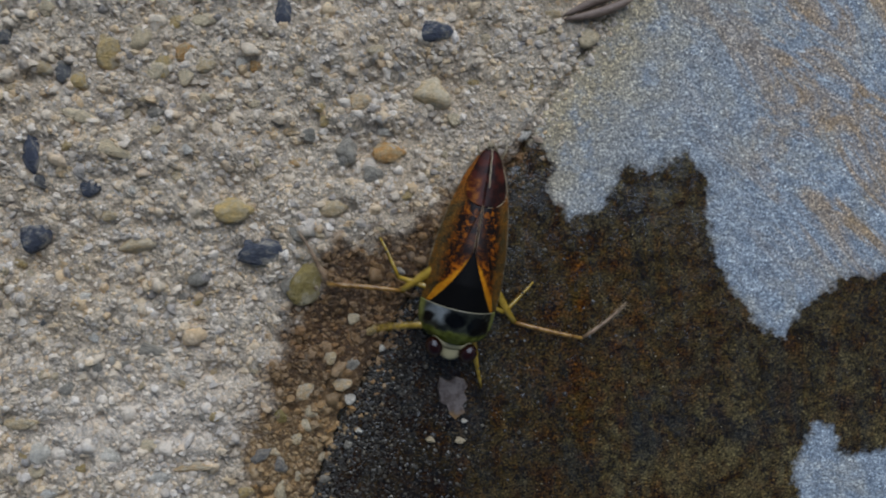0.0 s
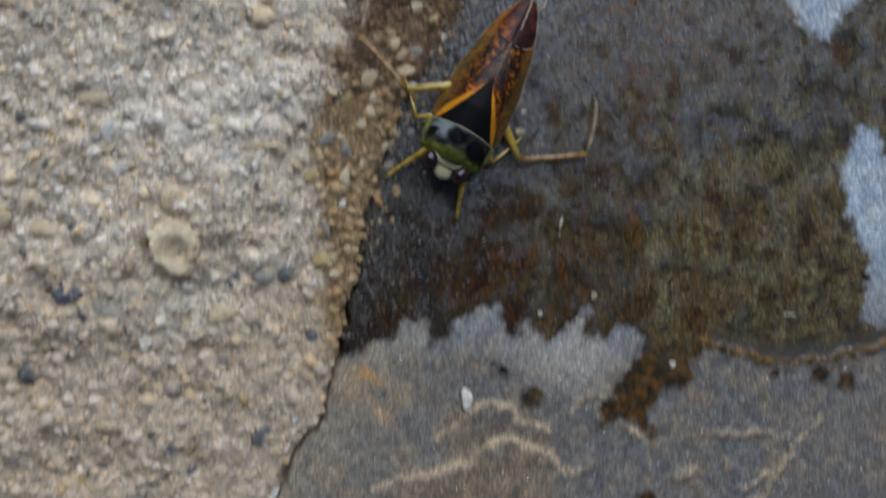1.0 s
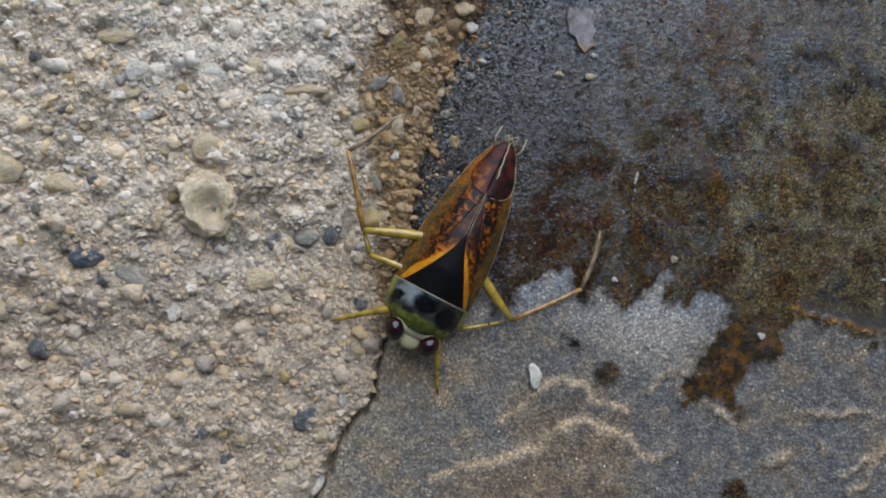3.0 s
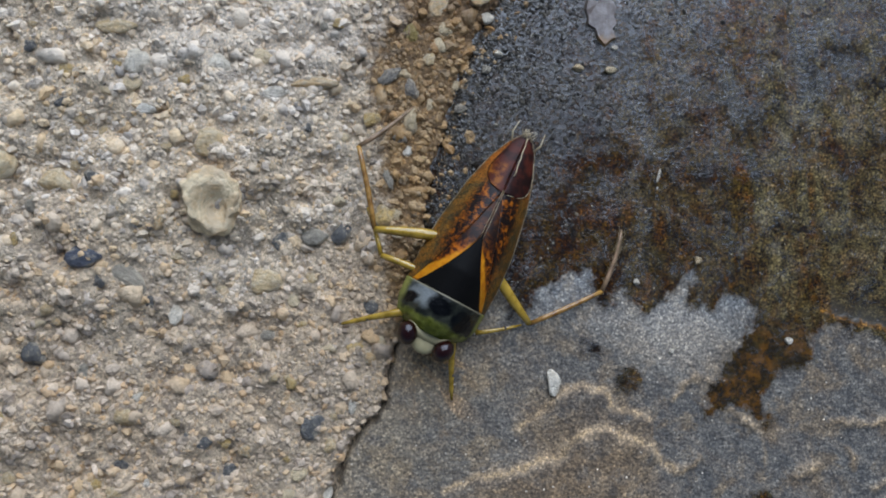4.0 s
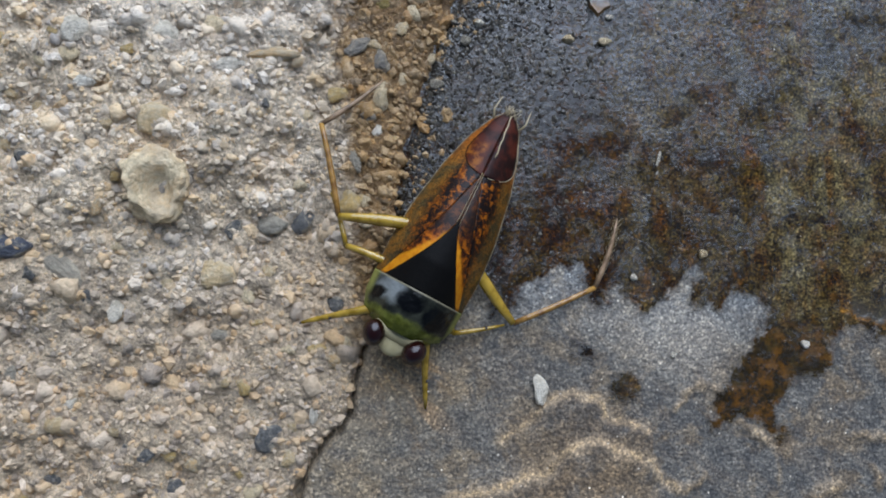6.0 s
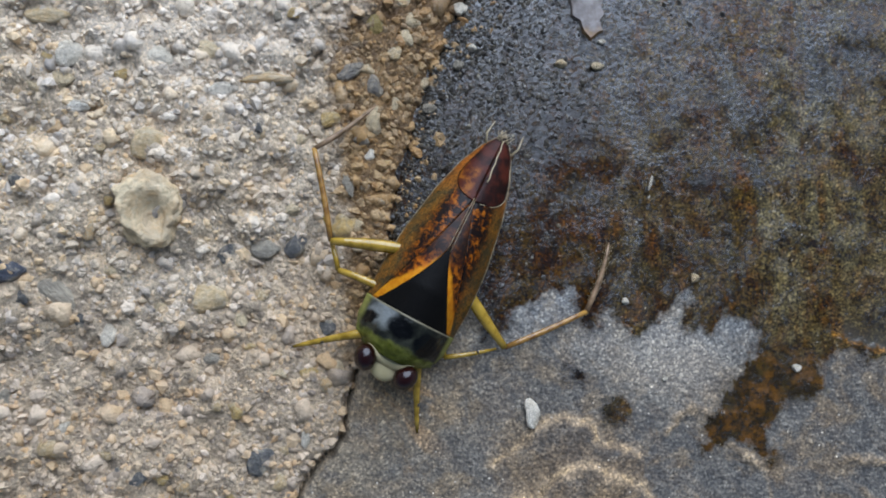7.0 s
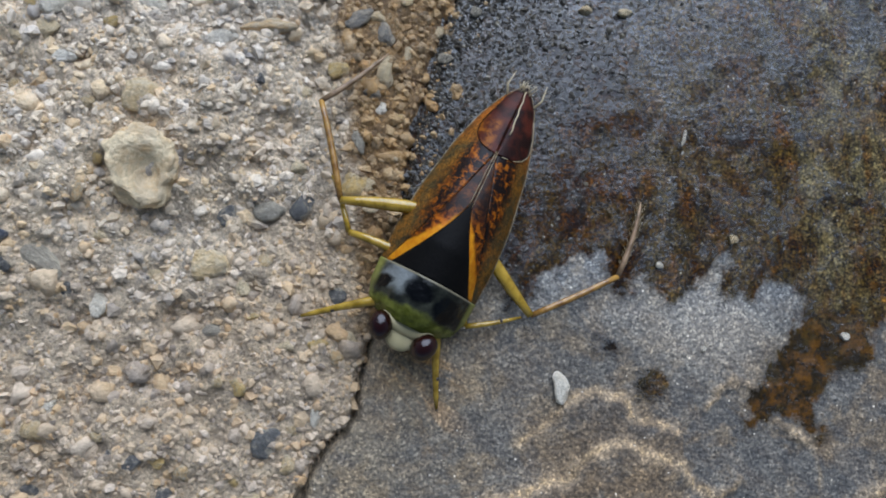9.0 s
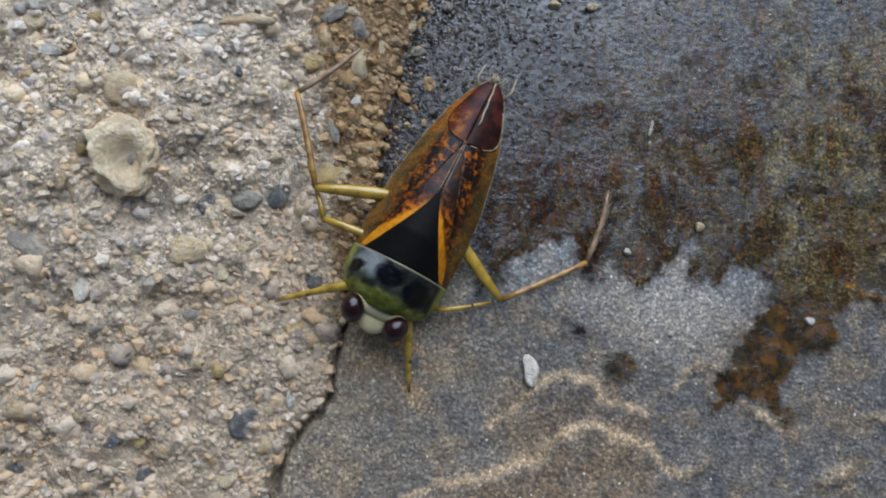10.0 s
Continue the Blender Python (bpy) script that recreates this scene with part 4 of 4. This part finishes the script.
STONES_FAR = [
    (-4.6, 39.6, 0.75, 0.91, 0, "cream"), (-14.4, 41.3, 0.58, 0.58, 0, "dark"), (9.0, 37.5, 1.25, 0.66, 0, "tan"), (26.1, 42.2, 0.91, 0.75, 0, "cream"),
    (-2.0, 24.8, 0.83, 0.66, 0, "grey"), (10.6, 32.2, 0.83, 0.66, 0, "grey"), (8.6, 34.0, 0.83, 1.25, -10, "grey"), (7.7, 29.9, 0.91, 0.75, 0, "tan")]
STONES_JOINT = [
    (3.9, 14.5, 0.7, 1.1, 10, "olive"), (5.5, 16.2, 0.8, 0.6, 20, "sand"), (8.2, 16.6, 0.75, 0.5, 0, "sand"), (6.6, 11.0, 0.42, 0.4, 0, "cream"), (1.2, 8.6, 0.75, 0.45, 10, "yellow"),
    (3.2, 11.6, 0.5, 0.45, 0, "tan"), (2.3, 11.5, 0.7, 0.5, 30, "flake"), (3.8, 10.6, 0.5, 0.65, 0, "flake"), (5.0, 9.6, 0.32, 0.4, 0, "cream"), (4.9, 12.5, 0.5, 0.4, 40, "tan"),
    (3.5, 6.6, 0.4, 0.35, 0, "white"), (4.4, 6.0, 0.35, 0.3, 20, "yellow"), (4.0, 3.9, 0.32, 0.3, 0, "sand"), (2.9, 1.2, 0.4, 0.34, 0, "cream"), (6.9, 14.9, 0.4, 0.34, 0, "cream"),
    (9.0, 18.2, 0.5, 0.42, 0, "grey"), (7.4, 18.6, 0.55, 0.5, 30, "tan"), (10.4, 20.8, 0.5, 0.45, 0, "yellow"), (9.2, 21.6, 0.6, 0.42, 15, "cream"), (12.4, 25.2, 0.55, 0.45, 0, "grey")]
STONES_UPPER = [
    (-4.1, 39.8, 0.6, 0.8, 15, "yellow"), (-2.6, 38.9, 0.55, 0.7, 0, "cream"), (-1.2, 39.8, 0.65, 0.5, 0, "tan"), (2.3, 39.8, 0.45, 0.45, 0, "orange"), (0.2, 39.3, 0.45, 0.4, 0, "white"),
    (-9.6, 36.2, 1.1, 0.55, -20, "cream"), (-9.6, 38.5, 0.6, 0.6, 0, "yellow"), (-2.6, 40.7, 0.75, 0.5, 20, "orange"), (-3.2, 42.7, 0.7, 0.5, 20, "yellow"), (8.5, 33.8, 0.8, 1.0, 0, "grey"),
    (9.7, 37.4, 0.9, 0.7, 15, "sand"), (5.4, 39.5, 0.6, 0.7, 0, "cream"), (1.2, 29.8, 0.7, 0.65, 0, "tan"), (-12.0, 39.4, 0.7, 0.55, 0, "tan"), (-10.9, 32.4, 0.6, 0.5, 0, "sand"),
    (16.5, 36.2, 0.55, 0.5, 0, "cream"), (13.1, 30.8, 0.5, 0.4, 0, "yellow"), (7.2, 36.0, 0.5, 0.45, 0, "yellow"), (4.8, 33.0, 0.5, 0.4, 0, "orange"), (-4.5, 36.5, 0.5, 0.45, 0, "grey")]
STONES = STONES_UPPER + STONES_JOINT + STONES_NEAR + STONES_LEFT + STONES_LOW + STONES_WEST + STONES_NORTH + STONES_TOP + STONES_FAR


def set_stones():
    """The stones bedded in the mortar: those that stand out, then a scatter of smaller ones between them."""
    rng = random.Random(5)
    taken = [(x, y, max(a, b)) for x, y, a, b, _, _ in STONES]
    wanted = list(STONES)
    kinds = ["tan", "cream", "cream", "white", "cream", "yellow", "sand", "yellow", "tan", "grey", "tan", "glass", "dark"]
    for _ in range(6000):
        if len(wanted) == 300:
            break
        x, y, r = rng.uniform(-27, 26), rng.uniform(-20, 46), rng.choice([0.32, 0.4, 0.45, 0.5, 0.6])
        if east(np.array([[x, y]]))[0] < -0.4 and wetness(np.array([[x, y]]))[0] < -0.5 and all((x - u) ** 2 + (y - v) ** 2 > (r + w) ** 2 for u, v, w in taken):
            taken.append((x, y, r))
            wanted.append((x, y, r, r * rng.uniform(0.65, 1), rng.uniform(0, 180), rng.choice(kinds)))
    spots = np.array([(x, y) for x, y, *_ in wanted])
    low = mortar_height(spots)
    for k, (x, y, a, b, turn, kind) in enumerate(wanted):
        bed = {"lump": 0.15, "olive": -0.3}.get(kind, -0.12)
        tall = 0.55 if kind == "lump" else 0.6
        pebble("pebble", x, y, a, b, turn, kind, low[k] + bed * min(a, b), tall, mortar, k % 7)


set_stones()


def grains(rng, size, round_off=False):
    """Uneven grains of the given sizes, each turned at random: places by grain, and faces; rounded ones have eighty sides, the others twenty."""
    n = len(size)
    g = (1 + 5 ** 0.5) / 2
    ico = np.array([(-1, g, 0), (1, g, 0), (-1, -g, 0), (1, -g, 0), (0, -1, g), (0, 1, g), (0, -1, -g), (0, 1, -g), (g, 0, -1), (g, 0, 1), (-g, 0, -1), (-g, 0, 1)]) / (1 + g * g) ** 0.5
    faces = np.array([(0, 11, 5), (0, 5, 1), (0, 1, 7), (0, 7, 10), (0, 10, 11), (1, 5, 9), (5, 11, 4), (11, 10, 2), (10, 7, 6), (7, 1, 8),
                      (3, 9, 4), (3, 4, 2), (3, 2, 6), (3, 6, 8), (3, 8, 9), (4, 9, 5), (2, 4, 11), (6, 2, 10), (8, 6, 7), (9, 8, 1)])
    if round_off:
        pts, cut, middle = list(ico), [], {}
        for tri in faces:
            mids = []
            for a, b in zip(tri, np.roll(tri, -1)):
                key = (min(a, b), max(a, b))
                if key not in middle:
                    middle[key] = len(pts)
                    pts.append((ico[a] + ico[b]) / np.linalg.norm(ico[a] + ico[b]))
                mids.append(middle[key])
            cut += [(tri[0], mids[0], mids[2]), (tri[1], mids[1], mids[0]), (tri[2], mids[2], mids[1]), tuple(mids)]
        ico, faces = np.array(pts), np.array(cut)
    m = len(ico)
    v = ico[None] * (1 + rng.normal(0, 0.17 if round_off else 0.17, (n, m, 1))) * (size[:, None] * rng.uniform(0.6, 1.25, (n, 3)))[:, None, :]
    q = rng.normal(size=(n, 4))
    w, x, y, z = (q / np.linalg.norm(q, axis=1, keepdims=True)).T
    turn = np.array([[1 - 2 * (y * y + z * z), 2 * (x * y - z * w), 2 * (x * z + y * w)], [2 * (x * y + z * w), 1 - 2 * (x * x + z * z), 2 * (y * z - x * w)],
                     [2 * (x * z - y * w), 2 * (y * z + x * w), 1 - 2 * (x * x + y * y)]])
    v = np.einsum("ijn,nkj->nki", turn, v)
    return v, (faces[None] + m * np.arange(n)[:, None, None]).reshape(-1, 3)


def sand_grains(count, name, reach, label, middle=0.145, spread=0.56, largest=0.5, sunk=-0.3):
    """Sand grains half sunk in the mortar, one joined mesh."""
    rng = np.random.default_rng(9 + count)
    p = np.stack([rng.uniform(-34, 34, count * 2), rng.uniform(-27, 52, count * 2)], 1)
    e = east(p)
    kept = e < reach - 0.45 * (p[:, 1] < 0) + np.minimum(rng.exponential(0.7, len(p)), 3) * (p[:, 1] > 3) * (middle < 0.25)
    p, e = p[kept][:count], e[kept][:count]
    n = len(p)
    size = np.clip(rng.lognormal(math.log(middle), spread, n), 0.06, largest)
    v, faces = grains(rng, size, middle > 0.25)
    m = v.shape[1]
    v += np.column_stack([p, np.where(e > 0.1, slab_height(p), mortar_height(p)) + size * rng.uniform(-1.0, sunk, n)])[:, None, :]
    me = bpy.data.meshes.new(name)
    me.from_pydata(v.reshape(-1, 3) * MM, [], faces)
    me.attributes.new("wet", "FLOAT", "POINT").data.foreach_set("value", np.repeat(wetness(p), m).astype(np.float32))
    me.attributes.new("soak", "FLOAT", "POINT").data.foreach_set("value", np.repeat(soak(p), m).astype(np.float32))
    me.attributes.new("mortar_sheen", "FLOAT", "POINT").data.foreach_set("value", np.repeat(mortar_sheen(p), m).astype(np.float32))
    me.attributes.new("brown_tint", "FLOAT", "POINT").data.foreach_set("value", np.repeat(brown_tint(p), m).astype(np.float32))
    me.polygons.foreach_set("use_smooth", np.full(len(faces), middle > 0.25))
    me.materials.append(SAND)
    ob = tagged(new(name, me), label, kind="stuff")
    ob.parent = mortar
    return ob


sand_grains(58000, "sand_grains", 0.25, "coarse tan, grey and white sand in the mortar", 0.16, 0.5, 0.45, -0.2)
sand_grains(4400, "gravel_grains", -0.25, "cream, yellow and grey fine gravel in mortar", 0.3, 0.4, 0.75, -0.3)

GRIT = shell("wet_grit", lambda n: n.mix(0.25, n.ramp(n.random(True), [(0.0, (0.026, 0.020, 0.014)), (0.35, (0.050, 0.041, 0.029)), (0.7, (0.10, 0.082, 0.058)), (0.94, (0.20, 0.165, 0.11))], True), (0.04, 0.036, 0.03)), 0.28, Specular_IOR_Level=0.45)


def slab_grit(count):
    """Dark wet grit on the slab beside the joint, one joined mesh."""
    rng = np.random.default_rng(21)
    p = np.stack([rng.uniform(2, 30, count * 6), rng.uniform(-4, 34, count * 6)], 1)
    e = east(p)
    keep = (e > 0.1) & (wetness(p) > 0.3) & (rng.uniform(size=len(p)) < np.exp(-e / 3.2) * np.exp(-((p[:, 1] - 11) / 12) ** 2))
    p = p[keep][:count]
    n = len(p)
    size = np.clip(rng.lognormal(math.log(0.1), 0.4, n), 0.05, 0.24)
    v, faces = grains(rng, size)
    v += np.column_stack([p, slab_height(p) + size * rng.uniform(-0.85, -0.15, n)])[:, None, :]
    me = bpy.data.meshes.new("grit")
    me.from_pydata(v.reshape(-1, 3) * MM, [], faces)
    me.materials.append(GRIT)
    ob = tagged(new("grit", me), "dark wet grit on the slab by the joint", kind="stuff")
    ob.parent = slab
    return ob


slab_grit(18000)

# x, y, half length, half width, turn, kind: what lies loose on the slab
LOOSE = [(13.0, -8.7, 0.45, 0.75, 10, "white"), (29.7, -6.3, 0.26, 0.25, 0, "white"), (21.3, -6.8, 0.17, 0.15, 0, "white"), (23.2, -0.7, 0.32, 0.28, 0, "tan"),
         (14.9, 12.3, 0.38, 0.3, 0, "tan"), (17.2, 12.2, 0.32, 0.27, 0, "cream"), (18.9, -2.1, 0.22, 0.19, 0, "white"), (6.9, 9.4, 0.44, 0.25, 0, "grey"),
         (8.8, 15.4, 0.45, 0.42, 0, "white"), (8.7, 12.0, 0.3, 0.28, 0, "grey"), (11.3, 19.3, 0.33, 0.29, 0, "white"), (9.5, 13.1, 0.3, 0.27, 0, "white"),
         (17.5, 13.7, 0.2, 0.18, 0, "white"), (39.7, -2.4, 0.55, 0.09, -5, "fibre"), (20.5, 5.1, 0.12, 0.4, -15, "white")]
LOOSE_LABEL = {"white": "small angular white quartz chip on the slab", "tan": "tiny tan sand pebble on the wet slab", "cream": "tiny cream sand pebble on the wet slab",
               "grey": "small flat grey stone chip on the slab", "fibre": "short white plant fibre lying on the slab"}
for k, (x, y, a, b, turn, kind) in enumerate(LOOSE):
    ground = float(slab_height(np.array([[x, y]]))[0])
    tagged(pebble("plant_fibre" if kind == "fibre" else "stone_chip", x, y, a, b, turn, kind, ground + 0.45 * min(a, b), 0.75, None, k % 7), LOOSE_LABEL[kind],
           "fibre" if kind == "fibre" else "pebble", "" if kind == "fibre" else "loose chips on the slab")


def flake(x, y, a, b, turn):
    """A thin broken flake of stone lying on the slab."""
    rng = random.Random(3)
    bm = bmesh.new()
    n = Nodes("flake_stone", 0.24)
    wet_tip = n.step(n.math("MULTIPLY_ADD", n.noise(1.5, 4), 0.8, n.math("MULTIPLY", n.attr("tip"), -1.0)), -0.5, -0.1)
    stone = n.done(n.mix(wet_tip, (0.22, 0.12, 0.045), n.mix(n.step(n.noise(1.6, 5, 0.7), 0.35, 0.65), (0.09, 0.064, 0.05), (0.19, 0.15, 0.125))), None, n.noise(3, 5, 0.7), 0.05, 0.6, Specular_IOR_Level=0.7)
    outline = [(0.95, 0.75), (0.35, 0.95), (-0.1, 0.82), (-0.75, 1.0), (-1.0, 0.55), (-0.82, 0.2), (-0.9, -0.1), (-0.5, -0.35), (-0.42, -0.7), (-0.05, -1.05), (0.35, -0.95), (0.7, -0.8), (0.62, -0.45), (0.9, -0.2), (0.78, 0.15), (1.05, 0.4)]
    ring = [(a * u * rng.uniform(0.93, 1.07), b * v * rng.uniform(0.93, 1.07)) for u, v in outline]
    tip = bm.verts.layers.float.new("tip")
    top = [bm.verts.new((u * 0.9, v * 0.9, 0.26 + rng.uniform(-0.03, 0.05))) for u, v in ring]
    low = [bm.verts.new((u, v, 0)) for u, v in ring]
    bm.faces.new(top)
    for k in range(16):
        bm.faces.new((low[k], low[(k + 1) % 16], top[(k + 1) % 16], top[k]))
    for v in bm.verts:
        v[tip] = max(0.0, -v.co.y / b)
    ob = part("stone_flake", bm, stone, None, "thin grey-brown flake of stone on wet slab")
    ob.data.polygons.foreach_set("use_smooth", np.zeros(len(ob.data.polygons), bool))
    ob.matrix_world = pose(x * MM, y * MM, (slab_height(np.array([[x, y]]))[0] - 0.05) * MM, 0, 0, turn)
    return tagged(ob, category="stone flake")


flake(16.6, 15.5, 1.15, 1.7, 8)


def husk():
    """A split seed husk on the mortar."""
    n = Nodes("husk", 0.6)
    mat = n.done(n.mix(n.noise(1.5, 4, 0.6, (0.3, 1, 1)), (0.10, 0.055, 0.03), (0.30, 0.21, 0.15)), None, n.noise(4, 4), 0.1, 0.8)
    thing = tagged(new("seed_husk"), "split brown dry seed husk lying on mortar", "husk")
    for s in (-1, 1):
        pts = [(5.4 * k / 8, s * (0.12 + 0.3 * math.sin(math.pi * k / 8 * 0.9)), 0.35) for k in range(9)]
        part("husk_half", tube(pts, [0.06, 0.2, 0.28, 0.32, 0.34, 0.34, 0.32, 0.26, 0.1], 8, 0.8), mat, thing)
    thing.matrix_world = pose(24.3 * MM, 43.6 * MM, 0.2 * MM, 0, 0, 19)
    return thing


husk()
hair = part("hair", tube([(-19.4, 16.6, 0.45), (-18.2, 17.8, 0.55), (-17.0, 18.7, 0.55), (-16.3, 19.7, 0.5), (-16.0, 20.8, 0.4)], [0.05, 0.06, 0.06, 0.06, 0.04], 5), PEBBLE["fibre"], None, "fine white hair lying on dry mortar")
tagged(hair, category="hair")


# ---- what moves ----
def motions():
    # seconds, x, y in millimetres, heading
    course = [(0.0, 17.6, 26.6, 168), (0.1, 16.9, 26.0, 167), (0.2, 15.0, 17.8, 145), (0.3, 14.4, 16.8, 143), (0.4, 14.7, 17.9, 143), (0.5, 15.1, 17.9, 144),
              (0.6, 14.5, 16.7, 150), (0.8, 14.6, 16.5, 151), (1.0, 14.3, 15.3, 152), (1.2, 13.3, 9.1, 150), (1.4, 11.5, 6.7, 158), (1.5, 10.9, 6.2, 157),
              (1.7, 10.6, 4.5, 164), (1.8, 9.7, 3.8, 153), (2.0, 8.7, 2.3, 150), (2.1, 7.9, 2.0, 151), (2.2, 7.7, 1.6, 150), (2.5, 7.6, 1.0, 153), (2.8, 7.6, 0.6, 151.8), (10.0, 7.6, 0.6, 151.8)]
    walk(bug, [(t, pose(x * MM, y * MM, 0.1 * MM, 0, 0, h)) for t, x, y, h in course])
    # seconds, knee x, knee y, turn of the shin, turn of the foot
    hind = {
        "left": [(0.0, -4.5, 4.4, 88, 140), (0.1, -5.6, 3.1, 88, 160), (0.2, -3.6, -5.0, 158, 142), (0.3, -4.0, -5.0, 157, 154), (0.4, -6.2, -3.4, 173, 171),
                 (0.5, -7.2, 0.2, 167, 198), (0.6, -5.2, 3.8, 131, 180), (0.8, -4.4, 4.5, 126, 185), (1.0, -4.9, 3.4, 123, 197), (1.2, -6.1, -2.6, 143, 233),
                 (1.4, -6.4, 1.5, 156, 180), (1.5, -5.2, 3.4, 142, 189), (1.7, -6.5, 1.5, 128, 215), (1.8, -7.1, -1.6, 134, 229), (2.0, -7.0, -0.7, 156, 199),
                 (2.1, -6.3, 2.2, 149, 181), (2.2, -5.3, 3.4, 132, 182), (2.5, -5.9, 2.9, 130, 196), (2.8, -5.81, 2.93, 140.5, 188.5), (10.0, -5.81, 2.93, 140.5, 188.5)],
        "right": [(0.0, 4.3, 3.7, -83, -140), (0.1, 5.3, 2.3, -102, -150), (0.2, 3.9, -3.3, -140, -200), (0.3, 3.8, -2.8, -173, -214), (0.4, 5.5, 2.1, -151, -204),
                  (0.5, 5.1, 4.1, -142, -192), (0.6, 4.5, 4.0, -100, -166), (0.8, 4.1, 4.2, -105, -162), (1.0, 5.1, 3.0, -110, -163), (1.2, 5.2, -1.9, -119, -145),
                  (1.4, 5.0, 3.6, -138, -186), (1.5, 4.6, 3.8, -140, -201), (1.7, 5.9, 1.6, -151, -223), (1.8, 5.5, 2.5, -144, -208), (2.0, 6.0, 1.3, -143, -198),
                  (2.1, 5.9, 0.4, -138, -195), (2.2, 5.8, -2.1, -158, -224), (2.5, 5.7, 1.4, -151, -200), (2.8, 6.0, 2.24, -141.5, -205.5), (10.0, 6.0, 2.24, -141.5, -205.5)]}
    # seconds, knee x, knee y, turn of the shin
    middle = {
        "left": [(0.0, -3.5, 3.8, 146), (0.1, -4.1, 3.2, 148), (0.2, -4.2, 3.5, 161), (0.3, -4.6, 4.1, 153), (0.4, -3.7, 5.3, 140), (0.5, -3.5, 5.4, 144), (0.6, -3.4, 4.0, 147),
                 (0.8, -2.8, 4.9, 145), (1.0, -3.1, 4.7, 158), (1.2, -4.2, 4.3, 156), (1.4, -3.4, 4.7, 144), (1.5, -4.4, 3.1, 153), (1.7, -3.5, 4.5, 151), (1.8, -3.5, 5.2, 94),
                 (2.0, -4.1, 5.0, 107), (2.1, -4.1, 4.8, 119), (2.2, -3.7, 4.7, 124), (2.5, -3.8, 4.8, 130), (2.8, -2.88, 5.08, 125.5), (10.0, -2.88, 5.08, 125.5)],
        "right": [(0.0, 4.7, 2.8, -143), (0.1, 4.6, 2.4, -145), (0.2, 3.8, 4.2, -129), (0.3, 4.0, 5.4, -101), (0.4, 2.9, 5.6, -100), (0.5, 3.6, 5.4, -101), (0.6, 4.2, 4.3, -114),
                  (0.8, 3.4, 5.0, -122), (1.0, 3.6, 4.5, -137), (1.2, 4.2, 5.6, -80), (1.4, 4.0, 4.4, -114), (1.5, 3.1, 4.5, -113), (1.7, 3.3, 4.6, -155), (1.8, 3.4, 4.7, -129),
                  (2.0, 4.1, 5.1, -113), (2.1, 3.8, 4.7, -122), (2.2, 4.0, 4.3, -123), (2.5, 4.0, 4.3, -136), (2.8, 4.86, 3.49, -136.5), (10.0, 4.86, 3.49, -136.5)]}
    # seconds, toe x, toe y
    front = {
        "left": [(0.0, -3.3, 9.7), (0.1, -3.8, 9.1), (0.2, -3.0, 7.7), (0.3, -3.0, 7.4), (0.4, -6.0, 6.3), (0.5, -6.2, 9.4), (0.6, -3.9, 10.8), (0.8, -3.1, 9.9), (1.0, -2.6, 8.9),
                 (1.2, -2.6, 7.5), (1.4, -3.8, 6.9), (1.5, -5.5, 8.2), (1.7, -5.4, 9.3), (1.8, -6.6, 6.6), (2.0, -6.8, 5.6), (2.1, -6.4, 6.5), (2.2, -4.4, 10.1), (2.5, -3.9, 10.0),
                 (2.8, -3.78, 9.67), (10.0, -3.78, 9.67)],
        "right": [(0.0, 5.5, 6.6), (0.1, 4.2, 10.2), (0.2, 5.2, 6.9), (0.3, 4.9, 6.7), (0.4, 3.5, 7.2), (0.5, 3.6, 7.6), (0.6, 4.5, 8.0), (0.8, 3.7, 10.0), (1.0, 3.4, 9.0),
                  (1.2, 4.2, 6.9), (1.4, 2.6, 9.9), (1.5, 1.9, 10.2), (1.7, 1.9, 9.0), (1.8, 1.6, 9.2), (2.0, 2.8, 8.6), (2.1, 4.8, 9.4), (2.2, 5.3, 10.1), (2.5, 5.9, 9.1),
                  (2.8, 5.69, 8.76), (10.0, 5.69, 8.76)]}
    for side, s in (("left", -1), ("right", 1)):
        thigh, shin, foot = [], [], []
        for t, x, y, a, b in hind[side]:
            hip = (s * 1.5, 0.3 * y - 0.2)
            up = math.degrees(math.atan2(-(x - hip[0]), y - hip[1]))
            rise = 0.6 * (s > 0)
            thigh.append((t, pose(x * MM, y * MM, (0.62 + rise) * MM, -4, 0, up)))
            shin.append((t, pose(x * MM, y * MM, (0.6 + rise) * MM, -2.5, 0, a)))
            fx, fy = x - 5.35 * math.sin(radians(a)), y + 5.35 * math.cos(radians(a))
            foot.append((t, pose(fx * MM, fy * MM, (0.36 + rise) * MM, -1.5, 0, b)))
        walk(LEGS[side, "hind_femur"], thigh)
        walk(LEGS[side, "hind_tibia"], shin)
        walk(LEGS[side, "hind_tarsus"], foot)
        thigh, shin = [], []
        for t, x, y, a in middle[side]:
            up = math.degrees(math.atan2(-(x - s * 1.5), y - 3.2))
            thigh.append((t, pose(x * MM, y * MM, (0.75 + 0.25 * (s > 0)) * MM, -8, 0, up)))
            shin.append((t, pose(x * MM, y * MM, (0.75 + 0.25 * (s > 0)) * MM, -9, 0, a)))
        walk(LEGS[side, "middle_femur"], thigh)
        walk(LEGS[side, "middle_tibia"], shin)
        leg = []
        for t, x, y in front[side]:
            turn = math.degrees(math.atan2(-(x - s * 1.4), y - 5.3))
            leg.append((t, pose(s * 1.4 * MM, 5.6 * MM, 1.4 * MM, -11 if s > 0 else -14, 0, turn)))
        walk(LEGS[side, "front_leg"], leg)


motions()
